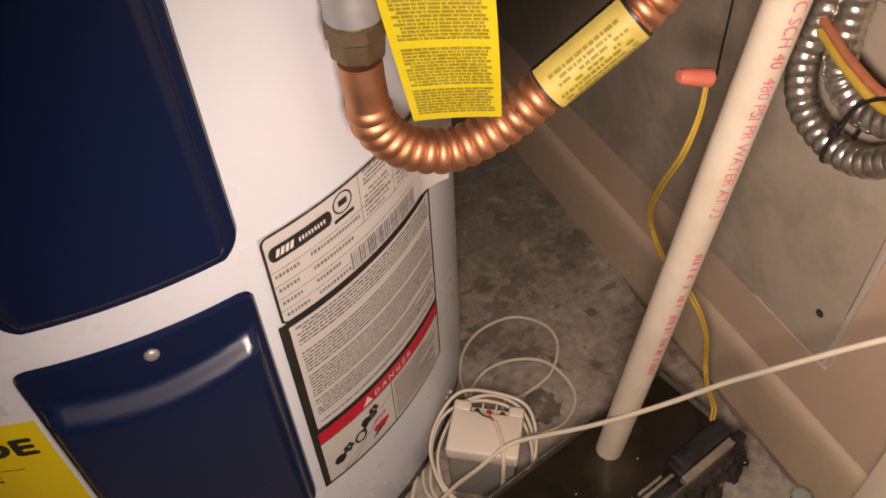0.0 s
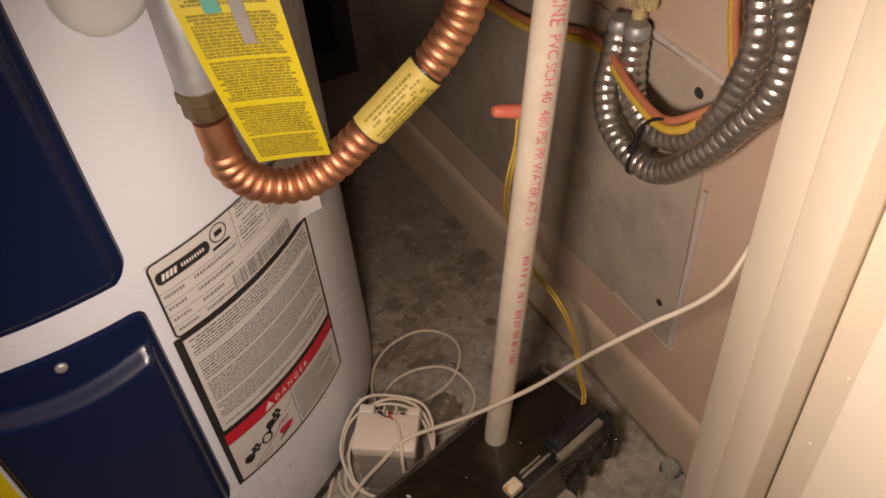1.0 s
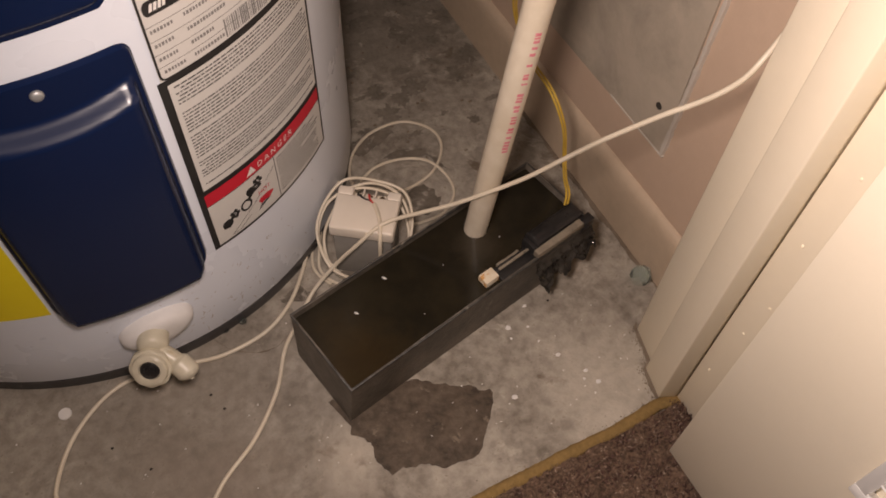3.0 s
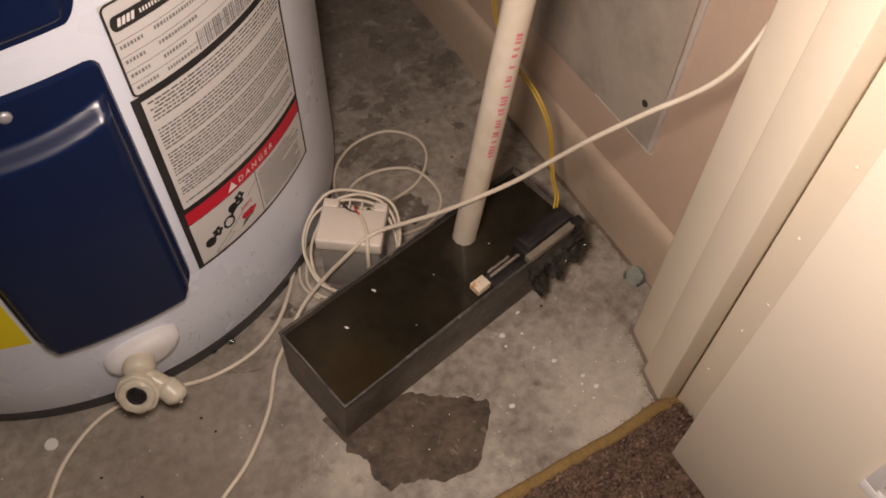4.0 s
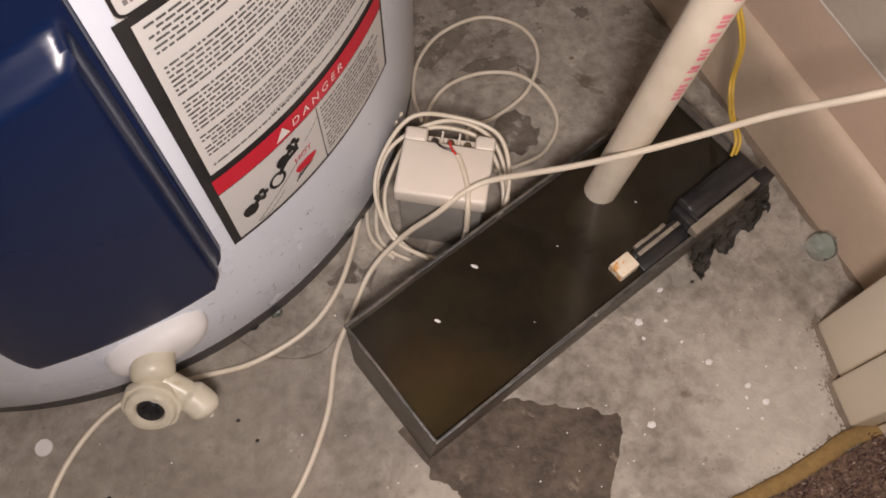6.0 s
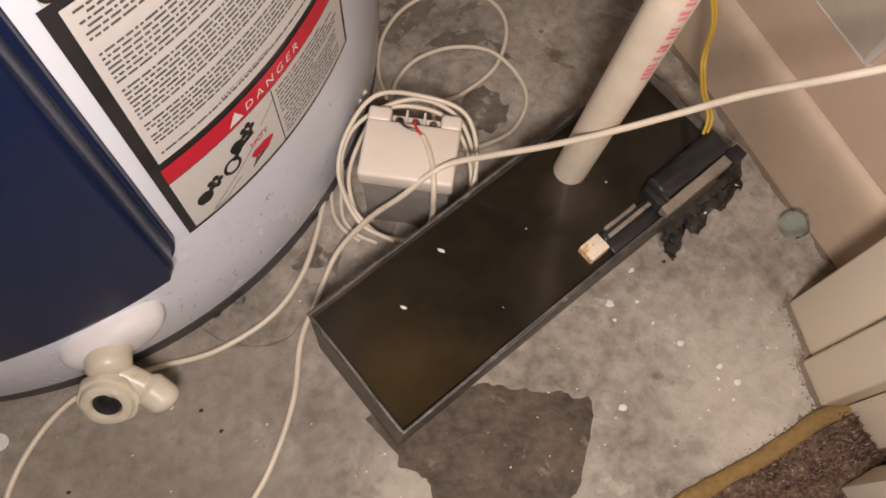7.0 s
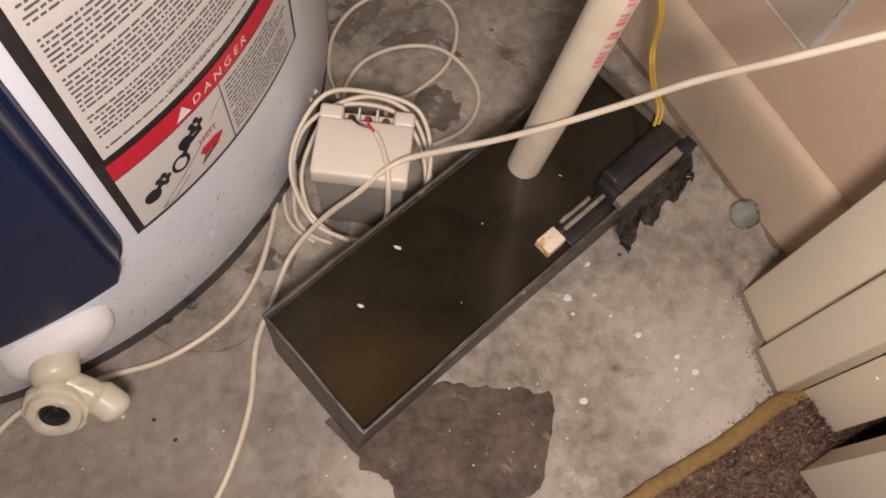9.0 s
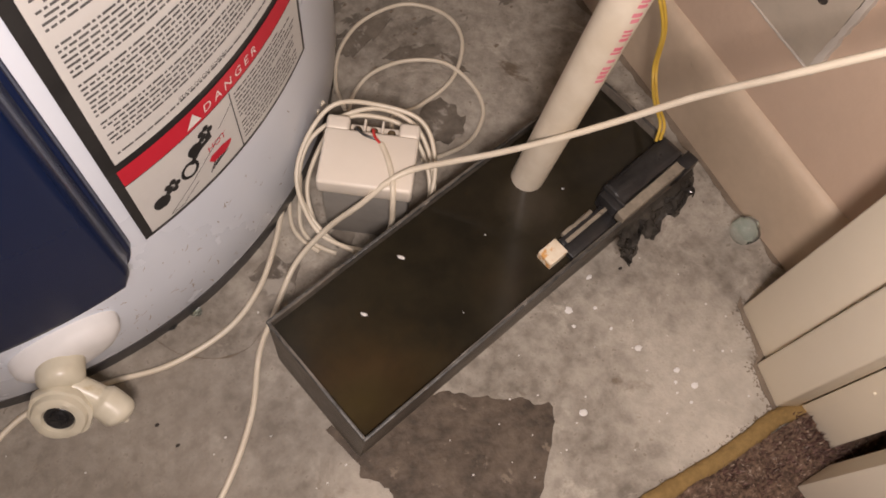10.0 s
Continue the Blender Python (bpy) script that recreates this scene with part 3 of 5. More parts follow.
# warning label
W_, H_ = 30.5 * ARC, 0.230
warn = Sticker(14.9, 0.156, 0.0)
label_w = sticker_part("warning_label", BLACKINK, heater, lambda b: warn.rect(b, 0, W_, 0, H_), "black-framed paper warning label with dense print")
sticker_part("text_panel", PAPER, label_w, lambda b: (warn.rect(b, 0.0075, W_ - 0.0042, 0.090, H_ - 0.0055, 0.0004), warn.rect(b, 0.006, W_ - 0.0038, 0.0040, 0.066, 0.0004)))
sticker_part("danger_bar", REDLABEL, label_w, lambda b: warn.rect(b, 0.006, W_ - 0.0038, 0.067, 0.0835, 0.0005), "red bar with white lettering")


def danger(b):
    warn.words(b, "D A N G E R", 0.0680, 0.0714, 0.0100, 0.0009, 0.98, lean=0.1)
    b.faces.new([b.verts.new(warn.at(u, v, 0.0009)) for u, v in ((0.0535, 0.0700), (0.0655, 0.0700), (0.0605, 0.0802))])


sticker_part("danger_word", WHITEINK, label_w, danger)


def warn_print(b):
    warn.prose(b, 0.012, W_ - 0.007, 0.094, H_ - 0.009, 0.0037, 0.0016, rng, 0.0008, gaps=(6, 7, 15, 24, 31, 32))
    warn.prose(b, W_ * 0.515, W_ - 0.006, 0.007, 0.061, 0.0041, 0.0016, rng, 0.0008, fill=0.9)
    warn.words(b, "STATE OF CALIFORNIA", 0.056, H_ - 0.1310, 0.0040, 0.001)


tagged(sticker_part("print", GREYINK, label_w, warn_print), kind="stuff")


def picture(b):
    warn.line(b, [(W_ * 0.495, 0.003), (W_ * 0.495, 0.066)], 0.0009, 0.0009)
    for u, v, r in ((0.0205, 0.0270, 0.0064), (0.0535, 0.0485, 0.0058)):
        warn.disc(b, u, v, r, r, 0.0009, 14, 0.12, u * 100)
    warn.line(b, [(0.0455 + 0.0062 * math.cos(a * math.pi / 8), 0.0345 + 0.0068 * math.sin(a * math.pi / 8)) for a in range(17)], 0.0026, 0.0009)
    warn.line(b, [(0.0205, 0.027), (0.0305, 0.0345)], 0.0030, 0.0009)
    warn.line(b, [(0.0535, 0.0485), (0.0640, 0.0545)], 0.0030, 0.0009)
    for k in range(5):
        warn.line(b, [(0.0655 + 0.0028 * k, 0.0215 - 0.0006 * k), (0.0585 + 0.0026 * k, 0.0125 + 0.0012 * k)], 0.0012, 0.0009)
    for k in range(4):
        warn.line(b, [(0.074 + 0.003 * k, 0.046 + 0.002 * k), (0.083 + 0.002 * k, 0.052 + 0.0015 * k)], 0.0005, 0.0009)
    for u, v in ((0.0305, 0.0340), (0.0640, 0.0545)):
        for a in range(0, 360, 72):
            warn.disc(b, u + 0.0040 * math.cos(radians(a)), v + 0.0042 * math.sin(radians(a)), 0.0026, 0.0027, 0.0009, 8)
    warn.line(b, [(0.0475, 0.0385), (0.056, 0.0455), (0.0675, 0.0480)], 0.0042, 0.001)
    warn.line(b, [(0.022, 0.0075), (0.03, 0.0125), (0.045, 0.0215), (0.0745, 0.0395)], 0.0006, 0.0009)
    warn.line(b, [(0.022, 0.0075), (0.032, 0.0068), (0.048, 0.0165)], 0.0006, 0.0009)


sticker_part("faucet_drawing", BLACKINK, label_w, picture, "small black line drawing")
sticker_part("red_patch", REDLABEL, label_w, lambda b: (warn.disc(b, 0.0705, 0.0245, 0.0105, 0.0045, 0.0011, 14, 0.35, 2.0), warn.words(b, "HOT", 0.0615, 0.034, 0.0078, 0.0011)), "dark red printed patch")

# rating plate above it, curled at the far corner
rate = Sticker(15.4, 0.387, 0.0, 0.0016)
WR = 31.5 * ARC


def plate(b):
    n = 40
    for i in range(n):
        q = []
        for u, v in ((i, 0), (i + 1, 0), (i + 1, 1), (i, 1)):
            uu = WR * u / n
            lift = 0.014 * max(0, (uu / WR - 0.86) / 0.14) ** 2
            q.append(b.verts.new(rate.at(uu, v * 0.085, lift)))
        b.faces.new(q)
    bmesh.ops.remove_doubles(b, verts=b.verts, dist=1e-5)


plate_p = sticker_part("rating_plate", PAPER, heater, plate, "white paper rating plate with a barcode and curled corner")


def plate_print(b):
    for v in (0.052, 0.0385, 0.0255, 0.0135):
        rate.line(b, [(0.002 + 0.145 * i / 20, v) for i in range(21)], 0.0006, 0.0005)
    rate.line(b, [(0.084, 0.0385), (0.084, 0.0830)], 0.0006, 0.0005)
    rate.line(b, [(0.122, 0.0385), (0.122, 0.066)], 0.0006, 0.0005)
    rate.prose(b, 0.089, 0.148, 0.066, 0.082, 0.0036, 0.0016, rng, 0.0005)
    rate.prose(b, 0.088, 0.118, 0.041, 0.064, 0.0042, 0.0016, rng, 0.0005)
    rate.prose(b, 0.126, 0.148, 0.041, 0.064, 0.0042, 0.0016, rng, 0.0005)
    for u, v, w in ((0.005, 0.0455, 0.018), (0.034, 0.0460, 0.046), (0.005, 0.032, 0.016), (0.034, 0.0320, 0.036), (0.005, 0.019, 0.016), (0.034, 0.0188, 0.022), (0.034, 0.0065, 0.030), (0.006, 0.0065, 0.018)):
        u2 = u
        while u2 < u + w:
            d = rng.choice((0.0016, 0.0022))
            rate.rect(b, u2, u2 + d, v, v + 0.0032, 0.0005)
            u2 += d + 0.001
    u = 0.066
    while u < 0.147:
        d = rng.choice((0.0006, 0.001, 0.0016))
        rate.rect(b, u, u + d, 0.004, 0.0215, 0.0006)
        u += d + rng.choice((0.0006, 0.0010, 0.0014))


tagged(sticker_part("print", MIDINK, plate_p, plate_print), kind="stuff")


def plate_border(b):
    """A black line round the plate, its corners rounded."""
    c = 0.005
    low_ = [(0.0012 + c * (1 - math.sin(a)), 0.0012 + c * (1 - math.cos(a))) for a in (k * math.pi / 12 for k in range(7))]
    top_ = [(u, 0.085 - v) for u, v in low_][::-1]
    for v, run in ((0.0012, low_), (0.0838, top_)):
        rate.line(b, [(0.0062 + (WR * 0.86 - 0.0062) * i / 20, v) for i in range(21)], 0.0020, 0.0007)
        rate.line(b, run, 0.0020, 0.0007)
    rate.line(b, [(0.0012, 0.0062), (0.0012, 0.0788)], 0.0020, 0.0007)


sticker_part("plate_border", BLACKINK, plate_p, plate_border)


def badge(b):
    rate.rect(b, 0.008, 0.052, 0.0605, 0.0735, 0.0008)
    rate.disc(b, 0.008, 0.067, 0.004, 0.0065, 0.0008)
    rate.disc(b, 0.052, 0.067, 0.004, 0.0065, 0.0008)
    pts = [(0.067 + 0.0085 * math.cos(a * math.pi / 12), 0.0715 + 0.0085 * math.sin(a * math.pi / 12)) for a in range(25)]
    rate.line(b, pts, 0.0012, 0.0008)
    rate.rect(b, 0.0630, 0.0712, 0.0690, 0.0742, 0.0008)
    rate.rect(b, 0.0575, 0.0765, 0.0575, 0.0605, 0.0008)


sticker_part("badge", BLACKINK, plate_p, badge, "black rounded certification badge")
sticker_part("badge_print", WHITEINK, plate_p, lambda b: [rate.rect(b, 0.0085 + 0.0037 * k, 0.0112 + 0.0037 * k, 0.0642, 0.0705, 0.0012, 0.0018) for k in range(4)] + [rate.rect(b, 0.0275 + 0.0026 * k, 0.0290 + 0.0026 * k, 0.0655, 0.0690, 0.0012) for k in range(9)])

# yellow energy sticker and a small paper one beside the lower cover
guide = Sticker(-33.0, 0.158, 0.0)
WG = 20.4 * ARC
guide_p = sticker_part("energy_sticker", GUIDE, heater, lambda b: guide.rect(b, 0, WG, 0, 0.232), "bright yellow energy rating sticker")


def guide_print(b):
    for du, dv in ((0, 0), (0.0014, 0.0004), (-0.0012, -0.0004), (0.0006, -0.0012), (0, 0.0012)):  # heavy type
        guide.words(b, "DE", WG - 0.049 + du, 0.197 + dv, 0.0255, 0.0005 + du * 0.1, 1.25)
    guide.line(b, [(0.004 + (WG - 0.03) * i / 12, 0.180) for i in range(13)], 0.0008, 0.0005)
    guide.prose(b, 0.006, WG - 0.045, 0.160, 0.174, 0.006, 0.0028, rng, 0.0005)
    guide.prose(b, 0.01, WG - 0.02, 0.07, 0.10, 0.009, 0.002, rng, 0.0005, gaps=(1,))


tagged(sticker_part("print", BLACKINK, guide_p, guide_print), kind="stuff")
small = Sticker(-26.0, 0.400, 0.0)
small_p = sticker_part("paper_sticker", PAPER, heater, lambda b: small.rect(b, 0, 11.6 * ARC, 0, 0.05), "small worn paper sticker")
tagged(sticker_part("print", PALEINK, small_p, lambda b: small.prose(b, 0.004, 11 * ARC, 0.004, 0.046, 0.0055, 0.0028, rng, 0.0005)), kind="stuff")

# scuffs low on the shell
scuff = Sticker(0.0, 0.0, 0.0, 0.0005)


def scuffs(b):
    r = random.Random(4)
    for i in range(90):
        u, v = r.gauss(0.085, 0.06), r.uniform(0.028, 0.125)
        a, ln = r.gauss(0.9, 0.7), r.uniform(0.0008, 0.008) * r.random() + 0.0008
        scuff.line(b, [(u, v), (u + ln * 0.5 * math.cos(a), v + ln * 0.5 * math.sin(a)), (u + ln * math.cos(a + 0.3), v + ln * math.sin(a + 0.3))], r.uniform(0.0003, 0.0008), 0.0002)


tagged(sticker_part("scuff_marks", surface("scuff_brown", (0.26, 0.21, 0.17), (0.46, 0.40, 0.35), 40, 0.8, bump=0), heater, scuffs, "brown scuff marks low on the shell"), kind="stuff")

# drain valve
part("escutcheon", lathe(bmesh.new(), [(0.0405, -0.004), (0.0410, 0.003), (0.039, 0.0095), (0.033, 0.0145), (0.024, 0.0170), (0.012, 0.0170)], 56, facing(0.9, 0.0865, -0.001) @ Matrix.Rotation(radians(8), 4, "Z") @ Matrix.Diagonal((0.97, 0.56, 1, 1))), ESCUTCHEON, heater, "white oval escutcheon")
valve = part("drain_valve", lathe(bmesh.new(), [(0.0165, 0.004), (0.0165, 0.009), (0.0158, 0.016), (0.0160, 0.021), (0.0152, 0.026), (0.0125, 0.0295), (0.007, 0.031)], 32, Matrix.Translation((-0.014, 0.4285, 0.0855)) @ Matrix.Rotation(radians(90), 4, "X") @ Matrix.Rotation(radians(-8), 4, "X") @ Matrix.Rotation(radians(-14), 4, "Y")), VALVEPLASTIC, heater, "yellowed plastic drain valve")
knob_m = Matrix.Translation((-0.0300, 0.3870, 0.079)) @ Vector((-0.30, -0.74, 0.58)).to_track_quat("Z", "Y").to_matrix().to_4x4()
kb = lathe(bmesh.new(), [(0.0095, -0.0165), (0.0135, -0.0140), (0.0150, -0.0110), (0.0200, -0.0085), (0.0213, -0.0065), (0.0214, -0.0010), (0.0208, 0.0012), (0.0186, 0.0022), (0.0180, 0.0042), (0.0172, 0.0062), (0.0145, 0.0074), (0.0110, 0.0068), (0.0098, 0.0040)], 48)
for v in kb.verts:  # worn grips round the rim, dented moulding
    a, rr = math.atan2(v.co.y, v.co.x), math.hypot(v.co.x, v.co.y)
    f = 1 + (0.022 * math.cos(8 * a) if rr > 0.0195 else 0) + 0.03 * noise.noise(v.co * 90)
    v.co.x, v.co.y, v.co.z = v.co.x * f, v.co.y * f, v.co.z + 0.0008 * noise.noise(v.co * 130)
kb.transform(knob_m)
knob = part("knob", kb, VALVEPLASTIC, valve)
part("stem", lathe(bmesh.new(), [(0.0098, 0.0020), (0.0098, 0.0046), (0.0088, 0.0055), (0.0066, 0.0050), (0.0060, 0.0046), (0.0054, 0.0066), (0.0022, 0.0070)], 24, knob_m), BLACK, valve, "dark grey stem end")
cross = bmesh.new()
box(cross, -0.0050, 0.0050, -0.0009, 0.0009, 0.0060, 0.0080, 0.0003, knob_m)
box(cross, -0.0009, 0.0009, -0.0050, 0.0050, 0.0060, 0.0079, 0.0003, knob_m)
part("stem_cross", cross, BLACK, valve)


def spout(s):
    """Neck, collar and rounded end of the hose outlet."""
    r_ = 0.0094 if s < 0.019 else 0.0094 + 0.0030 * min(1, (s - 0.019) / 0.004)
    return r_ * math.sqrt(max(0.02, 1 - max(0, (s - 0.0350) / 0.0082) ** 2))


part("outlet", tube(bmesh.new(), [(-0.016, 0.400, 0.083), (-0.006, 0.388, 0.076), (0.001, 0.376, 0.069), (0.004, 0.366, 0.063)], spout, 28, 0.001), VALVEPLASTIC, valve)


# ---- relief line: steel nipple, brass nut, copper flex hose, yellow tag ----
hose = thing("relief_hose", "corrugated copper relief hose with a brass nut beside the tank", "hose")
CX = [(0.158, 0.4445, 0.575), (0.159, 0.4445, 0.553), (0.162, 0.4435, 0.529), (0.178, 0.439, 0.509), (0.204, 0.4315, 0.5015), (0.232, 0.4245, 0.512), (0.258, 0.4175, 0.533), (0.290, 0.4085, 0.562), (0.314, 0.402, 0.584), (0.328, 0.398, 0.602), (0.340, 0.395, 0.622), (0.350, 0.394, 0.66), (0.356, 0.396, 0.72), (0.358, 0.405, 0.80), (0.35, 0.45, 0.88)]


def ribs(s):
    if s < 0.030:
        return 0.0128
    return 0.0126 + 0.0019 * abs(math.sin(math.pi * (s - 0.03) / 0.0088)) ** 0.7


part("copper_tube", tube(bmesh.new(), CX, ribs, 28, 0.00088), COPPER, hose)
part("brass_nut", lathe(bmesh.new(), [(0.0130, 0), (0.0152, 0.0010), (0.0162, 0.003), (0.0162, 0.013), (0.0178, 0.0145), (0.0178, 0.0220), (0.0160, 0.0235), (0.013, 0.0235)], 8, Matrix.Translation((0.158, 0.4445, 0.5785))), BRASS, hose, "aged brass hex nut")
part("steel_nipple", lathe(bmesh.new(), [(0.0145, 0.0), (0.0162, 0.002), (0.0162, 0.10), (0.015, 0.104)], 32, Matrix.Translation((0.158, 0.4445, 0.601))), GALV, hose, "grey galvanised pipe")
part("valve_body", lathe(bmesh.new(), [(0.02, 0), (0.0215, 0.003), (0.0215, 0.05), (0.015, 0.06)], 24, Matrix.Translation((0.158, 0.4445, 0.704))), BRASS, hose)
part("valve_inlet", tube(bmesh.new(), [(0.158, 0.4445, 0.725), tuple(on_tank(22, 0.725, 0.012)), tuple(on_tank(22, 0.725, -0.01))], 0.014, 20), BRASS, hose)

# printed tape wrapped round the hose
pa, pb = Vector((0.2635, 0.416, 0.5385)), Vector((0.3105, 0.403, 0.5805))
ax = (pb - pa).normalized()
sd = Vector((ax.y, -ax.x, 0)).normalized()
if sd.y > 0:
    sd = -sd
upv = ax.cross(sd).normalized()
if upv.z < 0:
    upv = -upv


def wrap_tape(b, a0, a1, s0, s1, r, n=14):
    rows = []
    for i in range(9):
        p = pa + (pb - pa) * (s0 + (s1 - s0) * i / 8)
        rows.append([b.verts.new(p + r * (math.cos(radians(a0 + (a1 - a0) * k / n)) * sd + math.sin(radians(a0 + (a1 - a0) * k / n)) * upv)) for k in range(n + 1)])
    for p, q in zip(rows, rows[1:]):
        for k in range(n):
            b.faces.new((p[k], p[k + 1], q[k + 1], q[k]))
    return b


part("tape_sleeve", wrap_tape(bmesh.new(), 0, 360, -0.015, 1.015, 0.0150, 28), BLACKINK, hose, "dark backing of the printed tape")
tape = part("printed_tape", wrap_tape(bmesh.new(), -100, 92, 0.01, 0.985, 0.0158), TAPE, hose, "pale yellow printed tape")


def tape_print(b):
    r = random.Random(8)
    for a, tall in ((46, 8), (33, 7), (20, 7), (7, 7), (-6, 8), (-19, 7), (-32, 7), (-46, 7)):
        s = r.uniform(0.08, 0.2)
        while s < 0.86:
            w = r.choice((0.03, 0.05, 0.08))
            if r.random() < 0.8:
                wrap_tape(b, a, a + tall, s, min(0.9, s + w), 0.0162, 2)
            s += w + 0.014
    return b


part("print", tape_print(bmesh.new()), TAGINK, tape)

# hanging yellow tag, bent over the hose
tag = thing("warning_tag", "bright yellow plastic warning tag with dense black print", "tag")
T0 = Vector((0.2035, 0.4268, 0.538))
T1 = T0 + Vector((-0.019, 0.0035, 0.138)) * 1.4
TW = Vector((0.0285, -0.0075, -0.0035))
TN = TW.cross(T1 - T0).normalized()
if TN.y > 0:
    TN = -TN


def tagpt(s, t, lift=0.0):
    bend = 0.012 * math.sin(math.pi * t) + 0.0015 * s * s - 0.006 * (1 - t) ** 2
    return T0 + TW * (s * (0.88 + 0.26 * t) + 0.10 + 0.05 * t) + (T1 - T0) * t + TN * (0.0155 + bend + lift)


def tag_quad(b, s0, s1, t0, t1, lift):
    b.faces.new([b.verts.new(tagpt(s, t, lift)) for s, t in ((s0, t0), (s1, t0), (s1, t1), (s0, t1))])


bm = bmesh.new()
for lift in (0.0, 0.0009):
    rows = [[bm.verts.new(tagpt(-1 + 2 * k / 8, i / 40, lift)) for k in range(9)] for i in range(41)]
    for a, b in zip(rows, rows[1:]):
        for k in range(8):
            bm.faces.new((a[k], a[k + 1], b[k + 1], b[k]))
part("plate", bm, TAG, tag)
bm = bmesh.new()
r = random.Random(3)
for i in range(80):
    t = 0.03 + i * 0.0122
    if i in (9, 22, 23, 38, 52, 53, 66) or t > 0.97:
        continue
    s = -0.84 + (0.1 if r.random() < 0.2 else 0)
    while s < 0.74:
        w = r.choice((0.05, 0.09, 0.14, 0.22))
        tag_quad(bm, s, min(s + w, 0.84), t, t + 0.0080, 0.0015)
        s += w + 0.022
tagged(part("print", bm, TAGINK, tag), kind="stuff")

bm = bmesh.new()
for i in range(11):
    tag_quad(bm, 0.04, 0.30, 0.55 + i * 0.04, 0.59 + i * 0.04, 0.0022)
part("slot", bm, GREYPLASTIC, tag, "grey slot cut in the tag")
bm = bmesh.new()
for i in range(4):
    tag_quad(bm, -0.46, -0.14, 0.665 + i * 0.015, 0.68 + i * 0.015, 0.0024)
part("tag_tie", bm, TEAL, tag, "small teal plastic tie")
part("plug", lathe(bmesh.new(), [(0.036, -0.004), (0.036, 0.004), (0.033, 0.009), (0.024, 0.0125), (0.004, 0.0135)], 40, facing(23.8, 0.684, 0.0)), WHITEPLASTIC, heater, "white round plug")

# ---- white drain pipe standing in the pan ----
pipe = thing("drain_pipe", "ivory plastic drain pipe with red print standing in the pan", "pipe")
P0, P1 = Vector((0.3455, 0.398, 0.012)), Vector((0.391, 0.3755, 0.544))
PD = (P1 - P0).normalized()
PTOP = P0 + PD * 2.05
PR = 0.01335
pbm = bmesh.new()
tube(pbm, [P0, P0 + PD * 0.5, P0 + PD * 1.0, P0 + PD * 1.5, PTOP], PR, 40, 0.05)
part("pipe_wall", pbm, PVC, pipe)
# print runs down the pipe on the side towards the doorway
face = Vector((-0.22, -0.95, 0.2))
face = (face - PD * face.dot(PD)).normalized()
around = PD.cross(face).normalized()


def on_pipe(z_along, arc, lift=0.0008):
    a = arc / PR
    return P0 + PD * z_along + (PR + lift) * (math.cos(a) * face + math.sin(a) * around)


def pipe_words(b, text, start, size, squeeze=1.0):
    """Letters stacked along the pipe, reading downwards."""
    pts, faces = letters(text, size, squeeze)
    vs2 = [b.verts.new(on_pipe(start - x, y - size * 0.35)) for x, y in pts]
    for f in faces:
        try:
            b.faces.new([vs2[i] for i in f])
        except ValueError:
            pass


bm = bmesh.new()
pipe_words(bm, "LINE", 0.624, 0.0150, 0.9)
pipe_words(bm, "PVC SCH 40  480 PSI PR WATER AT 73", 0.591, 0.0112, 0.97)
r = random.Random(6)
for start, end in ((0.372, 0.312), (0.300, 0.214), (0.69, 0.645)):
    s = start
    while s > end:
        w = r.choice((0.0022, 0.0030, 0.0036))
        lo_, hi_ = -0.0026 + r.uniform(0, 0.001), 0.0042 - r.uniform(0, 0.0010)
        if r.random() < 0.9:
            for k in range(4):
                c0, c1 = lo_ + (hi_ - lo_) * k / 4, lo_ + (hi_ - lo_) * (k + 1) / 4
                bm.faces.new([bm.verts.new(on_pipe(x, y, 0.0004)) for x, y in ((s, c0), (s - w, c0), (s - w, c1), (s, c1))])
        s -= w + r.choice((0.0011, 0.0015, 0.0042))
tagged(part("print", bm, REDINK, pipe, "red printed lettering along the pipe", smooth=False), kind="stuff")

# ---- the condensate pan ----
pan = thing("drain_pan", "long black metal drain pan full of murky water", "pan")
PA, PB = Vector((0.978, 0.208, 0)), Vector((-0.208, 0.978, 0))
PS = Vector((0.1415, 0.271, 0))
PL, PW, PH, PT = 0.340, 0.110, 0.087, 0.0016
PM = Matrix.Translation(PS) @ Matrix((PA, PB, Vector((0, 0, 1)))).transposed().to_4x4()


def in_pan(*a, **k):
    return boxed(*a, m=PM, **k)


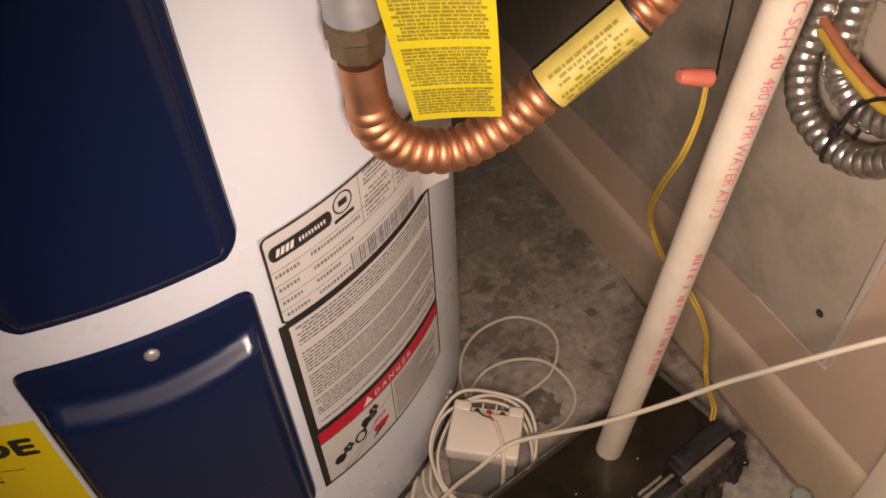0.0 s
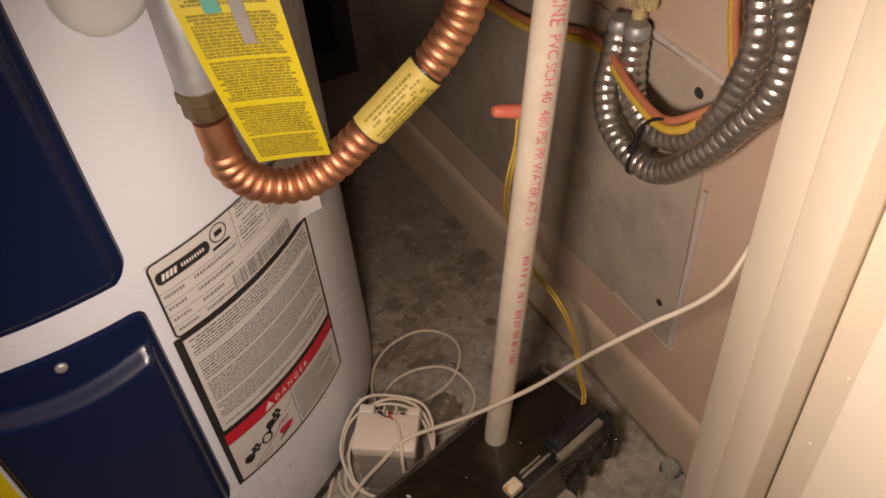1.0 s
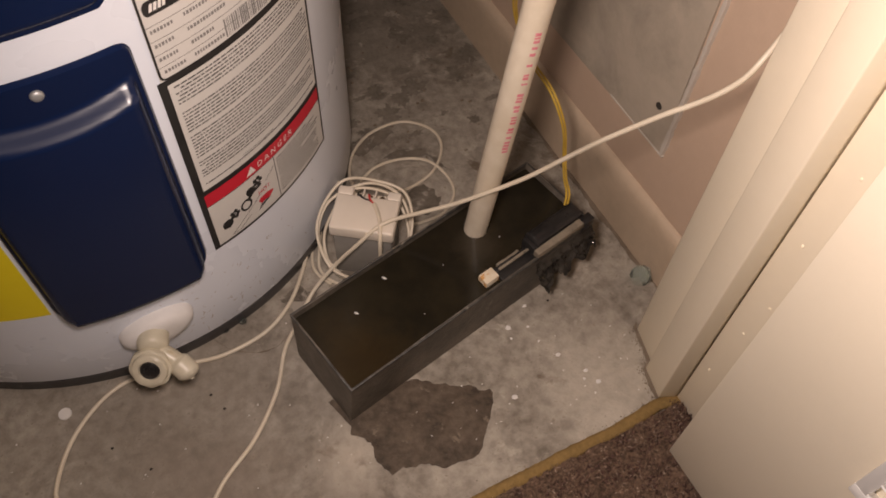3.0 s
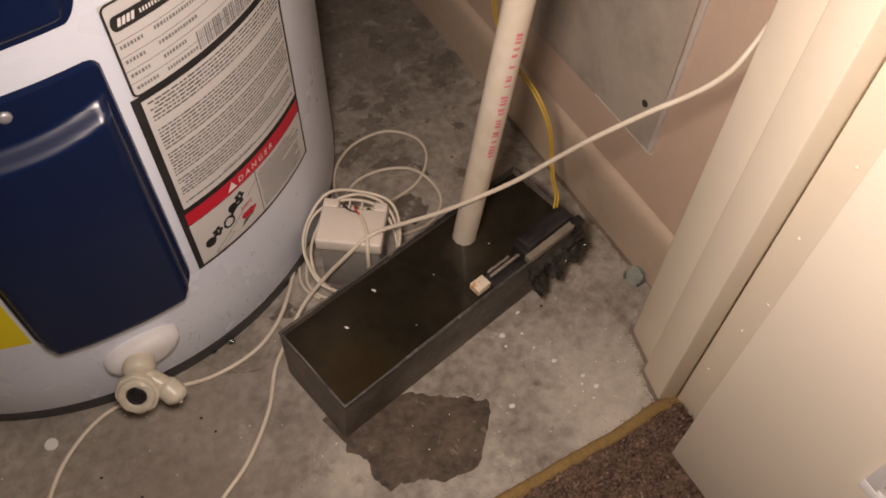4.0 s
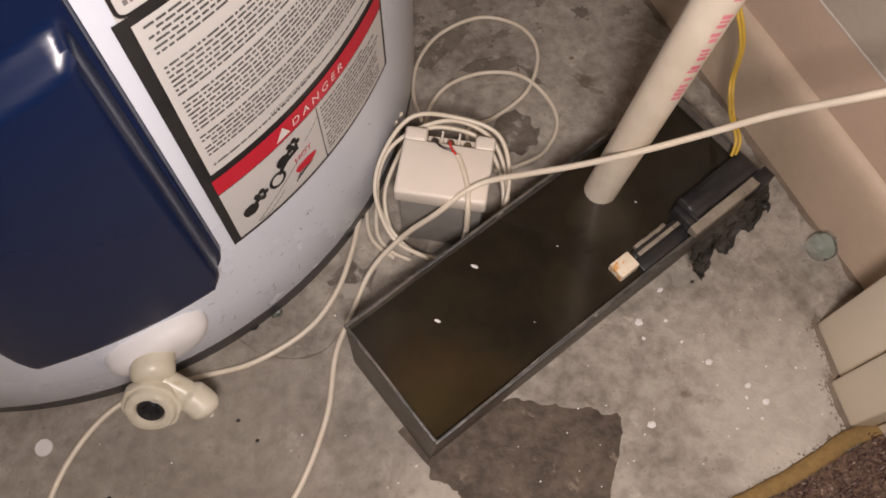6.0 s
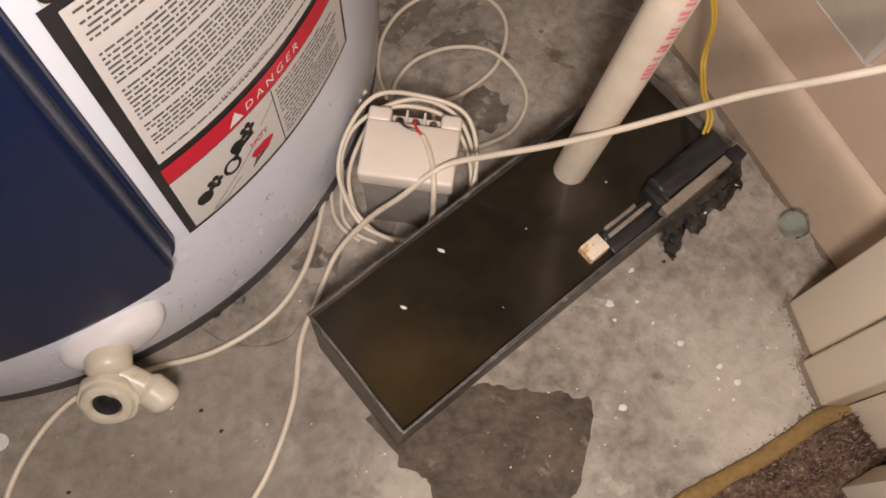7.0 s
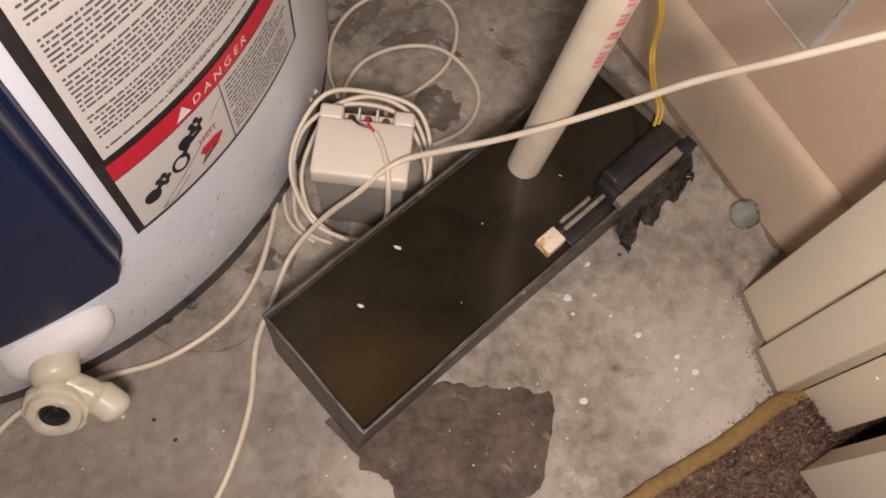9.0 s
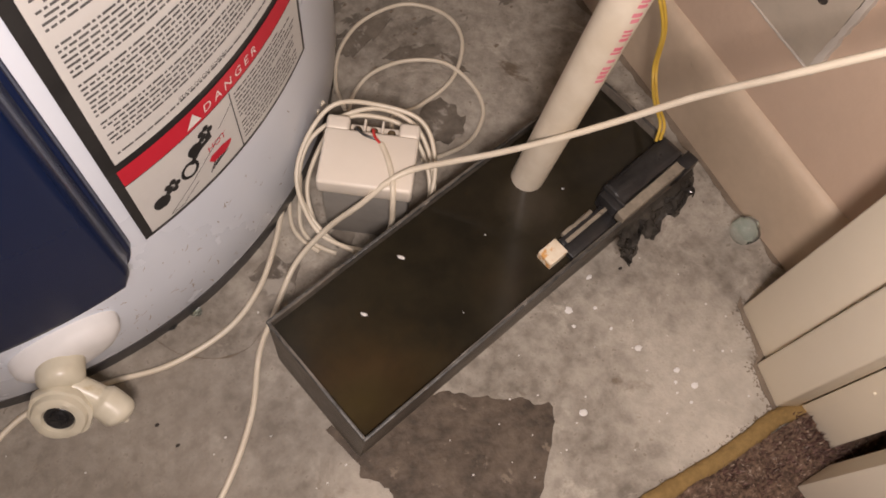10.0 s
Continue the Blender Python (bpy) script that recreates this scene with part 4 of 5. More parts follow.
TAPER = 0.004
part("pan_bottom", in_pan(TAPER - 0.007, PL - TAPER - 0.007, TAPER + 0.001, PW - TAPER + 0.001, 0.0005, 0.002), PANMETAL, pan)
for nm, b in (("pan_side", (0, PL, 0, PT)), ("pan_side", (0, PL, PW - PT, PW)), ("pan_end", (0, PT, PT, PW - PT)), ("pan_end", (PL - PT, PL, PT, PW - PT))):
    bm = bmesh.new()
    x0, x1, y0, y1 = b
    n = 30
    for i in range(n):
        if x1 - x0 > y1 - y0:
            box(bm, x0 + (x1 - x0) * i / n, x0 + (x1 - x0) * (i + 1) / n, y0, y1, 0.002, PH)
        else:
            box(bm, x0, x1, y0 + (y1 - y0) * i / n, y0 + (y1 - y0) * (i + 1) / n, 0.002, PH)
    bmesh.ops.remove_doubles(bm, verts=bm.verts, dist=1e-5)
    bmesh.ops.delete(bm, geom=[f for f in bm.faces if all(len(e.link_faces) > 2 for e in f.edges)], context="FACES_ONLY")
    for v in bm.verts:  # rims dented a little
        v.co.z += 0.0012 * noise.noise(v.co * 22) * (1 if v.co.z > 0.05 else 0)
        v.co.y += 0.0016 * noise.noise(Vector((v.co.x * 9, v.co.z * 5, 2)))
        f = TAPER * (1 - v.co.z / PH)  # sides lean outwards
        v.co.x += f * (1 - 2 * v.co.x / PL)
        v.co.y += f * (1 - 2 * v.co.y / PW) + 0.001 * (1 - v.co.z / PH)
        v.co.x -= 0.007 * (1 - v.co.z / PH)
    bm.transform(PM)
    part(nm, bm, PANMETAL, pan, smooth=False)
# folded rim
for nm, b in (("rim", (-0.0006, PL + 0.0006, -0.0009, 0.0017)), ("rim", (-0.0006, PL + 0.0006, PW - 0.0017, PW + 0.0009)), ("rim", (-0.0009, 0.0017, 0.0017, PW - 0.0017)), ("rim", (PL - 0.0017, PL + 0.0009, 0.0017, PW - 0.0017))):
    part(nm, in_pan(b[0], b[1], b[2], b[3], PH - 0.004, PH, bevel=0.0007), RIMMETAL, pan)
bm = bmesh.new()
bmesh.ops.create_grid(bm, x_segments=40, y_segments=16, size=0.5)
for v in bm.verts:
    v.co = Vector((0.5 * PL + v.co.x * (PL - 0.004), 0.5 * PW + v.co.y * (PW - 0.004), 0.0785))
bm.transform(PM)
water = tagged(obj("water", bm, WATER), "still murky brown water filling the drain pan", "water")
r = random.Random(2)
for u, v, s in ((0.108, 0.089, 0.0030), (0.058, 0.072, 0.0027), (0.17, 0.062, 0.0008), (0.115, 0.026, 0.0007), (0.245, 0.052, 0.001)):
    bm = bmesh.new()
    p = PM @ Vector((u, v, 0.0792))
    lump(bm, p, (s, s * 0.45, 0.0007), u * 50, 0.4, 2)
    bmesh.ops.rotate(bm, verts=bm.verts, cent=p, matrix=Matrix.Rotation(-0.9, 3, "Z"))
    tagged(obj("white_flake", bm, WHITEINK), "tiny white flake floating on the murky water", "debris", "flakes on the water")

# ---- float switch clipped over the pan's rim ----
pump = thing("float_switch", "black float switch with tan strips clipped on the pan rim", "float switch")
bm = boxed(0.2635, 0.3345, 0.0085, 0.0300, 0.060, 0.0975, bevel=0.0035, seg=2)
bmesh.ops.subdivide_edges(bm, edges=bm.edges[:], cuts=5, use_grid_fill=True)
for v in bm.verts:  # wrapped in creased film
    c = noise.noise(Vector((v.co.x * 95, v.co.y * 120, v.co.z * 90))) + 0.6 * noise.noise(v.co * 260)
    v.co.z += 0.0016 * c * (v.co.z > 0.08)
    v.co.y += 0.0009 * noise.noise(v.co * 170)
bm.transform(PM)
part("switch_body", bm, BLACK, pump)
part("end_cap", in_pan(0.2555, 0.2650, 0.0075, 0.0275, 0.058, 0.0955, bevel=0.002), BLACK, pump)
part("cap_rib", in_pan(0.2610, 0.2640, 0.0065, 0.0290, 0.060, 0.0985, bevel=0.0012), BLACK, pump)
bm = boxed(0.2555, 0.3265, -0.0008, 0.0075, 0.085, 0.0945, bevel=0.0008)
bmesh.ops.subdivide_edges(bm, edges=bm.edges[:], cuts=4, use_grid_fill=True)
for v in bm.verts:
    v.co += Vector((0.0008 * noise.noise(v.co * 210), 0.0006 * noise.noise(v.co * 260), 0.0005 * noise.noise(v.co * 300)))
bm.transform(PM)
part("clip", bm, TANBAR, pump, "worn tan strip along the rim")
part("arm", in_pan(0.2070, 0.2560, 0.0030, 0.0155, 0.060, 0.0835, bevel=0.0015), BLACK, pump)
part("arm_rail", in_pan(0.2085, 0.2560, 0.0150, 0.0215, 0.060, 0.0850, bevel=0.001), BLACK, pump)
part("arm_strip", in_pan(0.2120, 0.2570, 0.0145, 0.0180, 0.0845, 0.0866, bevel=0.0006), TANBAR, pump)
bm = boxed(0.2150, 0.2460, 0.0205, 0.0245, 0.076, 0.0848, bevel=0.0006)
bmesh.ops.subdivide_edges(bm, edges=bm.edges[:], cuts=4, use_grid_fill=True)
for v in bm.verts:
    v.co += Vector((0.0012 * noise.noise(v.co * 190), 0.0013 * noise.noise(v.co * 230), 0.0006 * noise.noise(v.co * 300)))
bm.transform(PM)
part("arm_strip", bm, TANBAR, pump)
part("float_tip", in_pan(0.1885, 0.2070, 0.0095, 0.0240, 0.060, 0.0868, bevel=0.0012), TIPMAT, pump, "rust-stained white plastic tip")
part("bracket", in_pan(0.3270, 0.3420, -0.0030, 0.0085, 0.060, 0.0935, bevel=0.001), BLACK, pump)

# torn black film hanging outside the pan
film = bmesh.new()
nu, nv = 30, 13
rows = []
for i in range(nu):
    s = i / (nu - 1)
    reach = 0.40 + 0.50 * abs(math.sin(3.1 * math.pi * s + 0.5)) ** 0.6 * (0.75 + 0.25 * math.sin(math.pi * s)) + 0.35 * math.exp(-((s - 0.10) / 0.035) ** 2) + 0.10 * noise.noise(Vector((s * 17, 3, 1)))
    row = []
    for j in range(nv):
        t = j / (nv - 1) * reach
        crease = noise.noise(Vector((s * 9, t * 7, 1))) + 0.6 * abs(noise.noise(Vector((s * 21, t * 15, 4))))
        out = 0.0035 + 0.019 * t ** 0.9 + 0.0055 * crease * min(1, t * 4)
        u = 0.249 + 0.090 * s + 0.004 * noise.noise(Vector((s * 5, t * 6, 7)))
        z = 0.084 - 0.040 * t + 0.007 * noise.noise(Vector((s * 10, t * 9, 9))) * min(1, t * 4)
        row.append(film.verts.new(PM @ Vector((u, -max(0.0030, out), max(0.002, z)))))
    rows.append(row)
for i in range(nu - 1):
    for j in range(nv - 1):
        film.faces.new((rows[i][j], rows[i + 1][j], rows[i + 1][j + 1], rows[i][j + 1]))
bmesh.ops.solidify(film, geom=film.faces[:], thickness=0.0005)
tagged(obj("black_film", film, BLACKFILM, smooth=False), "crumpled torn black plastic film stuck to the outside of the pan", "plastic film")

# ---- transformer block ----
trans = thing("transformer", "ivory plastic transformer block with small screw terminals on the floor", "transformer")
BM_ = Matrix.Translation((0.244, 0.4625, 0.0)) @ Matrix.Rotation(radians(-35.5), 4, "Z")
body = part("case", boxed(-0.037, 0.037, -0.0300, 0.0195, 0.079, 0.097, bevel=0.003, m=BM_, seg=3), BEIGEPLASTIC, trans)
part("core", boxed(-0.034, 0.034, -0.0265, 0.0190, 0.0, 0.080, bevel=0.003, m=BM_, seg=2), GREYPLASTIC, trans, "dusty grey lower body")
for x0, x1 in ((-0.037, -0.0185), (0.0205, 0.037)):
    bmg = bmesh.new()
    box(bmg, x0, x1, 0.018, 0.0315, 0.079, 0.0968, 0.003, BM_, 3)
    part("case_ear", bmg, BEIGEPLASTIC, trans)
part("terminal_floor", boxed(-0.0185, 0.0205, 0.0195, 0.0305, 0.060, 0.086, bevel=0.001, m=BM_), BEIGEPLASTIC, trans)
for x in (-0.0065, 0.0075):
    part("terminal", boxed(x - 0.0008, x + 0.0008, 0.0200, 0.0300, 0.086, 0.0965, m=BM_), BEIGEPLASTIC, trans)
for x in (-0.0125, 0.0005, 0.0145):
    part("screw", lathe(bmesh.new(), [(0.0032, 0), (0.0032, 0.0016), (0.0022, 0.0028), (0.0004, 0.003)], 14, BM_ @ Matrix.Translation((x, 0.025, 0.0862))), BRASS, trans, "small brass screw")


def bx(x, y, z):
    return tuple(BM_ @ Vector((x, y, z)))


part("black_lead", tube(bmesh.new(), [bx(-0.0135, 0.024, 0.0895), bx(-0.012, 0.018, 0.101), bx(-0.005, 0.0125, 0.1015), bx(0.004, 0.011, 0.100), bx(0.009, 0.007, 0.0995)], 0.0011, 8, 0.002), BLACK, trans, "thin black wire")
part("red_lead", tube(bmesh.new(), [bx(0.001, 0.0245, 0.0895), bx(0.0005, 0.0185, 0.101), bx(0.003, 0.012, 0.102), bx(0.008, 0.0075, 0.1)], 0.0011, 8, 0.002), REDWIRE, trans, "thin red wire")
part("cord", tube(bmesh.new(), [bx(0.0085, 0.008, 0.0995), bx(0.0145, -0.003, 0.0995), bx(0.020, -0.018, 0.1), bx(0.0225, -0.030, 0.099), bx(0.0235, -0.0375, 0.086), bx(0.023, -0.041, 0.055), bx(0.016, -0.05, 0.012)], 0.0023, 12), CABLE, trans)

# ---- thermostat cable: one long lead with loops and a coil ----
lead = [(0.545, 0.250, 0.452), (0.520, 0.244, 0.448), (0.503, 0.239, 0.440), (0.4865, 0.2350, 0.424), (0.4748, 0.2358, 0.406), (0.464, 0.2435, 0.3875), (0.452, 0.255, 0.369), (0.4385, 0.2685, 0.350), (0.4145, 0.300, 0.300), (0.402, 0.332, 0.245), (0.381, 0.355, 0.203), (0.350, 0.375, 0.172), (0.318, 0.3975, 0.141), (0.289, 0.4165, 0.120), (0.263, 0.431, 0.1045), (0.243, 0.4325, 0.0985), (0.222, 0.4335, 0.081), (0.1955, 0.4435, 0.042), (0.162, 0.440, 0.010), (0.130, 0.412, 0.0035), (0.105, 0.387, 0.0032), (0.078, 0.343, 0.0032), (0.037, 0.301, 0.0032), (-0.012, 0.268, 0.0032), (-0.05, 0.22, 0.0032), (-0.08, 0.15, 0.01), (-0.10, 0.08, 0.016), (-0.10, -0.05, 0.016)]
cable = tagged(obj("control_cable", tube(bmesh.new(), lead, 0.0024, 12, 0.005), CABLE), "ivory control cable strung from the jamb over the pan", "cable")
floor_run = [(-0.20, 0.10, 0.016), (-0.185, 0.16, 0.008), (-0.165, 0.30, 0.0032), (-0.16, 0.345, 0.0032), (-0.126, 0.395, 0.0032), (-0.073, 0.4255, 0.0032), (-0.011, 0.4205, 0.0032), (0.039, 0.411, 0.0032), (0.091, 0.417, 0.0032), (0.128, 0.438, 0.0032), (0.157, 0.469, 0.005), (0.187, 0.509, 0.012), (0.212, 0.536, 0.022)]
tagged(obj("control_cable", tube(bmesh.new(), floor_run, 0.0024, 12, 0.005), CABLE), "ivory control cable lying along the foot of the tank", "cable")
rng = random.Random(9)
coil = []
for k in range(3):
    for i in range(10):
        a = 2 * math.pi * i / 10 - 1.0
        rx, ry = 0.051 + 0.003 * k + rng.gauss(0, 0.002), 0.048 + 0.003 * k + rng.gauss(0, 0.002)
        q = Vector((rx * math.cos(a), ry * math.sin(a)))
        q.rotate(Matrix.Rotation(radians(-35), 2))
        hi = 0.050 + 0.03 * math.sin(a) + 0.006 * k + rng.gauss(0, 0.002)
        coil.append((0.241 + q.x, 0.462 + q.y, max(0.004, hi)))
tagged(obj("cable_coil", tube(bmesh.new(), coil, 0.0019, 12, 0.005), CABLE), "loose coil of ivory cable wound round the transformer", "cable")
strand1 = [(0.245, 0.548, 0.050), (0.222, 0.545, 0.040), (0.196, 0.520, 0.012), (0.181, 0.492, 0.004), (0.176, 0.475, 0.0032), (0.178, 0.460, 0.0032), (0.186, 0.4440, 0.0032)]
strand2 = [(0.236, 0.540, 0.055), (0.214, 0.531, 0.045), (0.199, 0.507, 0.012), (0.187, 0.485, 0.004), (0.182, 0.468, 0.0032), (0.187, 0.450, 0.0032), (0.198, 0.436, 0.0032)]
for pts in (strand1, strand2):
    tagged(obj("cable_loop", tube(bmesh.new(), pts, 0.0019, 10, 0.004), CABLE), "thin ivory cable hanging beside the transformer", "cable", "cable loops")
loop1 = [(0.262, 0.545, 0.03), (0.272, 0.585, 0.012), (0.295, 0.622, 0.005), (0.330, 0.643, 0.0035), (0.375, 0.643, 0.0035), (0.405, 0.615, 0.0035), (0.405, 0.580, 0.0035), (0.375, 0.546, 0.0035), (0.332, 0.532, 0.006), (0.298, 0.520, 0.03), (0.285, 0.50, 0.04)]
tagged(obj("cable_loop", tube(bmesh.new(), loop1, 0.0020, 10, 0.005), CABLE), "thin ivory cable loop lying on the concrete", "cable", "cable loops")
loop2 = [(0.262, 0.54, 0.025), (0.283, 0.570, 0.007), (0.310, 0.585, 0.0035), (0.345, 0.583, 0.0035), (0.375, 0.562, 0.0075), (0.388, 0.530, 0.0035), (0.382, 0.500, 0.0035), (0.355, 0.479, 0.0035), (0.322, 0.478, 0.0035), (0.305, 0.482, 0.004)]
tagged(obj("cable_loop", tube(bmesh.new(), loop2, 0.0020, 10, 0.005), CABLE), "thin ivory cable loop lying on the concrete", "cable", "cable loops")

# ---- flexible metal conduits on the wall ----


def armour(s):
    return 0.0110 + 0.0019 * abs(math.sin(math.pi * s / 0.0098)) ** 0.6


XA, XB = 0.5170, 0.5270
con_a = [(XA, 0.292, 1.6), (XA, 0.288, 1.1), (XA, 0.284, 0.75), (XA, 0.274, 0.637), (XA, 0.2615, 0.598), (XA, 0.266, 0.553), (XA, 0.290, 0.511), (XA, 0.318, 0.467), (XA, 0.362, 0.419), (XA, 0.401, 0.4095), (XA, 0.436, 0.424), (XA, 0.449, 0.457), (XA + 0.006, 0.450, 0.490), (XA + 0.012, 0.4515, 0.517)]
con_b = [(XB, 0.335, 1.6), (XB, 0.325, 1.1), (XB, 0.315, 0.75), (XB, 0.304, 0.622), (XB, 0.297, 0.579), (XB, 0.305, 0.535), (XB, 0.321, 0.494), (XB, 0.350, 0.459), (XB, 0.390, 0.4435), (XB, 0.420, 0.458), (XB, 0.428, 0.487), (XB + 0.003, 0.430, 0.520)]
for pts in (con_a, con_b):
    con = thing("metal_conduit", "looped flexible steel conduit tied against the closet wall", "conduit", "conduits on the wall")
    part("armour", tube(bmesh.new(), pts, armour, 20, 0.0014), STEEL, con)
    part("end_fitting", lathe(bmesh.new(), [(0.0112, 0), (0.0118, 0.002), (0.0118, 0.009), (0.0095, 0.012)], 20, Matrix.Translation(pts[-1])), GALV, con, "dull steel end fitting")
tie = thing("cable_tie", "black nylon cable tie round the conduits", "cable tie")
loop = []
for i in range(33):  # drawn tight round both conduits
    a = 2 * math.pi * i / 32
    d = (math.cos(a), math.sin(a))
    c = max(((0.5170, 0.4105), (0.5255, 0.4435)), key=lambda q: q[0] * d[0] + q[1] * d[1])
    loop.append((c[0] + 0.0140 * d[0], 0.392 - 0.10 * (c[1] + 0.014 * d[1] - 0.43), c[1] + 0.0140 * d[1]))
part("band", tube(bmesh.new(), loop, 0.0019, 8, 0.003), BLACK, tie)
part("head", boxed(0.5015, 0.5065, 0.3880, 0.3955, 0.426, 0.435, bevel=0.0015), BLACK, tie)
part("tail", tube(bmesh.new(), [(0.5035, 0.391, 0.434), (0.503, 0.381, 0.463), (0.506, 0.366, 0.4785), (0.514, 0.352, 0.480)], 0.0017, 8, 0.003), BLACK, tie)
foam = bmesh.new()
rng = random.Random(21)
for i in range(7):
    lump(foam, (0.541 + rng.gauss(0, 0.002), 0.441 + rng.gauss(0, 0.013), 0.552 + rng.gauss(0, 0.009)), (rng.uniform(0.005, 0.009), rng.uniform(0.006, 0.011), rng.uniform(0.007, 0.012)), i * 1.7, 0.25, 4)
tagged(obj("sealing_foam", foam, FOAM), "yellowed lumpy sealing foam where the conduits enter the wall", "foam")

# ---- wiring ----
wy = [(0.536, 0.92, 0.43), (0.535, 0.80, 0.43), (0.534, 0.674, 0.440), (0.533, 0.604, 0.448), (0.532, 0.500, 0.480), (0.518, 0.448, 0.488), (0.510, 0.401, 0.477), (0.510, 0.361, 0.470), (0.520, 0.336, 0.485), (0.535, 0.320, 0.52), (0.5355, 0.328, 0.562), (0.5355, 0.336, 0.605), (0.5355, 0.345, 0.75), (0.5355, 0.35, 1.2)]
wires = thing("branch_wires", "yellow and orange building wires running along the closet wall", "wire")
part("yellow_wire", tube(bmesh.new(), wy, 0.0042, 12, 0.006), YELLOWWIRE, wires)
part("orange_wire", tube(bmesh.new(), [(x, y + 0.002 - (0.004 if z > 0.5 else 0), z + 0.0085 if z < 0.5 else z) for x, y, z in wy], 0.0036, 12, 0.006), ORANGEWIRE, wires, "orange red insulated wire")
nutw = thing("wire_connector", "coral plastic wire connector hanging on thin wires", "wire connector")
cm = Matrix.Translation((0.397, 0.442, 0.4865)) @ Vector((-0.80, 0.15, 0.22)).to_track_quat("Z", "Y").to_matrix().to_4x4()
part("cap", lathe(bmesh.new(), [(0.0066, -0.018), (0.0070, -0.016), (0.0064, -0.006), (0.0056, 0.006), (0.004, 0.0085)], 18, cm), CORAL, nutw)
part("lead", tube(bmesh.new(), [(0.411, 0.440, 0.481), (0.425, 0.445, 0.474), (0.45, 0.47, 0.48), (0.50, 0.52, 0.482), (0.528, 0.55, 0.466)], 0.0010, 8), BLACK, nutw, "thin dark wire")
thin = [(0.412, 0.440, 0.482), (0.404, 0.432, 0.455), (0.396, 0.433, 0.42), (0.414, 0.468, 0.354), (0.437, 0.50, 0.29), (0.456, 0.512, 0.242), (0.462, 0.49, 0.212), (0.465, 0.448, 0.20), (0.472, 0.424, 0.165), (0.480, 0.420, 0.115), (0.470, 0.400, 0.104), (0.458, 0.376, 0.108), (0.452, 0.368, 0.098)]
pair = thing("switch_wires", "thin yellow low-voltage wires hanging down to the float switch", "wire")
part("wire", tube(bmesh.new(), thin, 0.0013, 8, 0.004), YELLOWWIRE, pair)
part("wire", tube(bmesh.new(), [(x + 0.0032 + 0.001 * math.sin(i * 1.1), y + 0.002 * math.cos(i * 0.9), z) for i, (x, y, z) in enumerate(thin)], 0.0013, 8, 0.004), YELLOWWIRE, pair)

# holes in the wall: flat discs, the shade of their depth put into the colour
for y, z, rr in ((0.3665, 0.2195, 0.0045), (0.363, 0.4905, 0.0055)):
    bm = bmesh.new()
    lathe(bm, [(rr, 0), (rr * 0.9, 0.0008), (rr * 0.5, 0.0008)], 20, Matrix.Translation((WX - 0.0032, y, z)) @ Matrix.Rotation(radians(-90), 4, "Y"))
    tagged(obj("screw_hole", bm, HOLE), "small dark screw hole in the drywall", "hole", "holes in the drywall")

# ---- small things and stains on the floor ----


def blot(name, outline, z, material, label, seed, wobble=0.003, cat="stain", kind=""):
    """A flat stain with a ragged edge."""
    pts = [Vector((x, y, 0)) for x, y in outline]
    ring = []
    n = len(pts)
    for i in range(n):
        a, b = pts[i], pts[(i + 1) % n]
        for k in range(10):
            p = a.lerp(b, k / 10)
            w = wobble * (noise.noise(Vector((p.x * 70, p.y * 70, seed))) + 0.6 * noise.noise(Vector((p.x * 190, p.y * 190, seed))))
            ring.append(p + Vector((w, w * 0.7 + wobble * 0.5 * noise.noise(Vector((p.y * 90, p.x * 90, seed + 3))), 0)))
    bm = bmesh.new()
    top = [bm.verts.new((p.x, p.y, z)) for p in ring]
    low_ = [bm.verts.new((p.x, p.y, 0.0002)) for p in ring]
    bm.faces.new(top)
    for i in range(len(ring)):
        j = (i + 1) % len(ring)
        bm.faces.new((low_[i], low_[j], top[j], top[i]))
    bmesh.ops.triangulate(bm, faces=[f for f in bm.faces if len(f.verts) > 4])
    return tagged(obj(name, bm, material, smooth=False), label, cat, kind=kind)


blot("wet_stain", [(0.135, 0.275), (0.20, 0.293), (0.216, 0.291), (0.236, 0.277), (0.264, 0.259), (0.282, 0.246), (0.293, 0.235), (0.289, 0.226), (0.270, 0.206), (0.256, 0.19), (0.245, 0.180), (0.236, 0.178), (0.208, 0.184), (0.172, 0.202), (0.155, 0.204), (0.142, 0.222), (0.147, 0.249), (0.134, 0.262)], 0.0012, WET, "dark wet patch on the concrete in front of the pan", 1.0, 0.0036)
blot("wet_stain", [(0.124, 0.306), (0.130, 0.308), (0.143, 0.274), (0.160, 0.248), (0.156, 0.236), (0.144, 0.246), (0.134, 0.272)], 0.0016, WET, "narrow wet mark along the pan end", 2.0, 0.0012)
blot("jamb_grime", [(0.490, 0.2385), (0.4805, 0.2320), (0.4712, 0.1885), (0.4605, 0.1840), (0.4522, 0.1470), (0.4480, 0.1440), (0.4560, 0.1445), (0.4650, 0.1800), (0.4760, 0.1850), (0.4850, 0.2290)], 0.0010, DIRT, "brown grime in the joint between jamb and floor", 8.0, 0.0022, "grime", "stuff")
blot("baseboard_grime", [(0.5415, 0.240), (0.5370, 0.252), (0.5385, 0.285), (0.5350, 0.315), (0.5375, 0.350), (0.5330, 0.390), (0.5365, 0.430), (0.5335, 0.480), (0.5370, 0.540), (0.5345, 0.600), (0.5415, 0.640)], 0.0009, DIRT, "brown grime in the joint between baseboard and floor", 9.0, 0.0030, "grime", "stuff")
rng = random.Random(31)
bm = bmesh.new()
foot = [(0.492, 0.2345), (0.4805, 0.2300), (0.4705, 0.187), (0.460, 0.182), (0.452, 0.147), (0.40, 0.1445), (0.25, 0.144)]
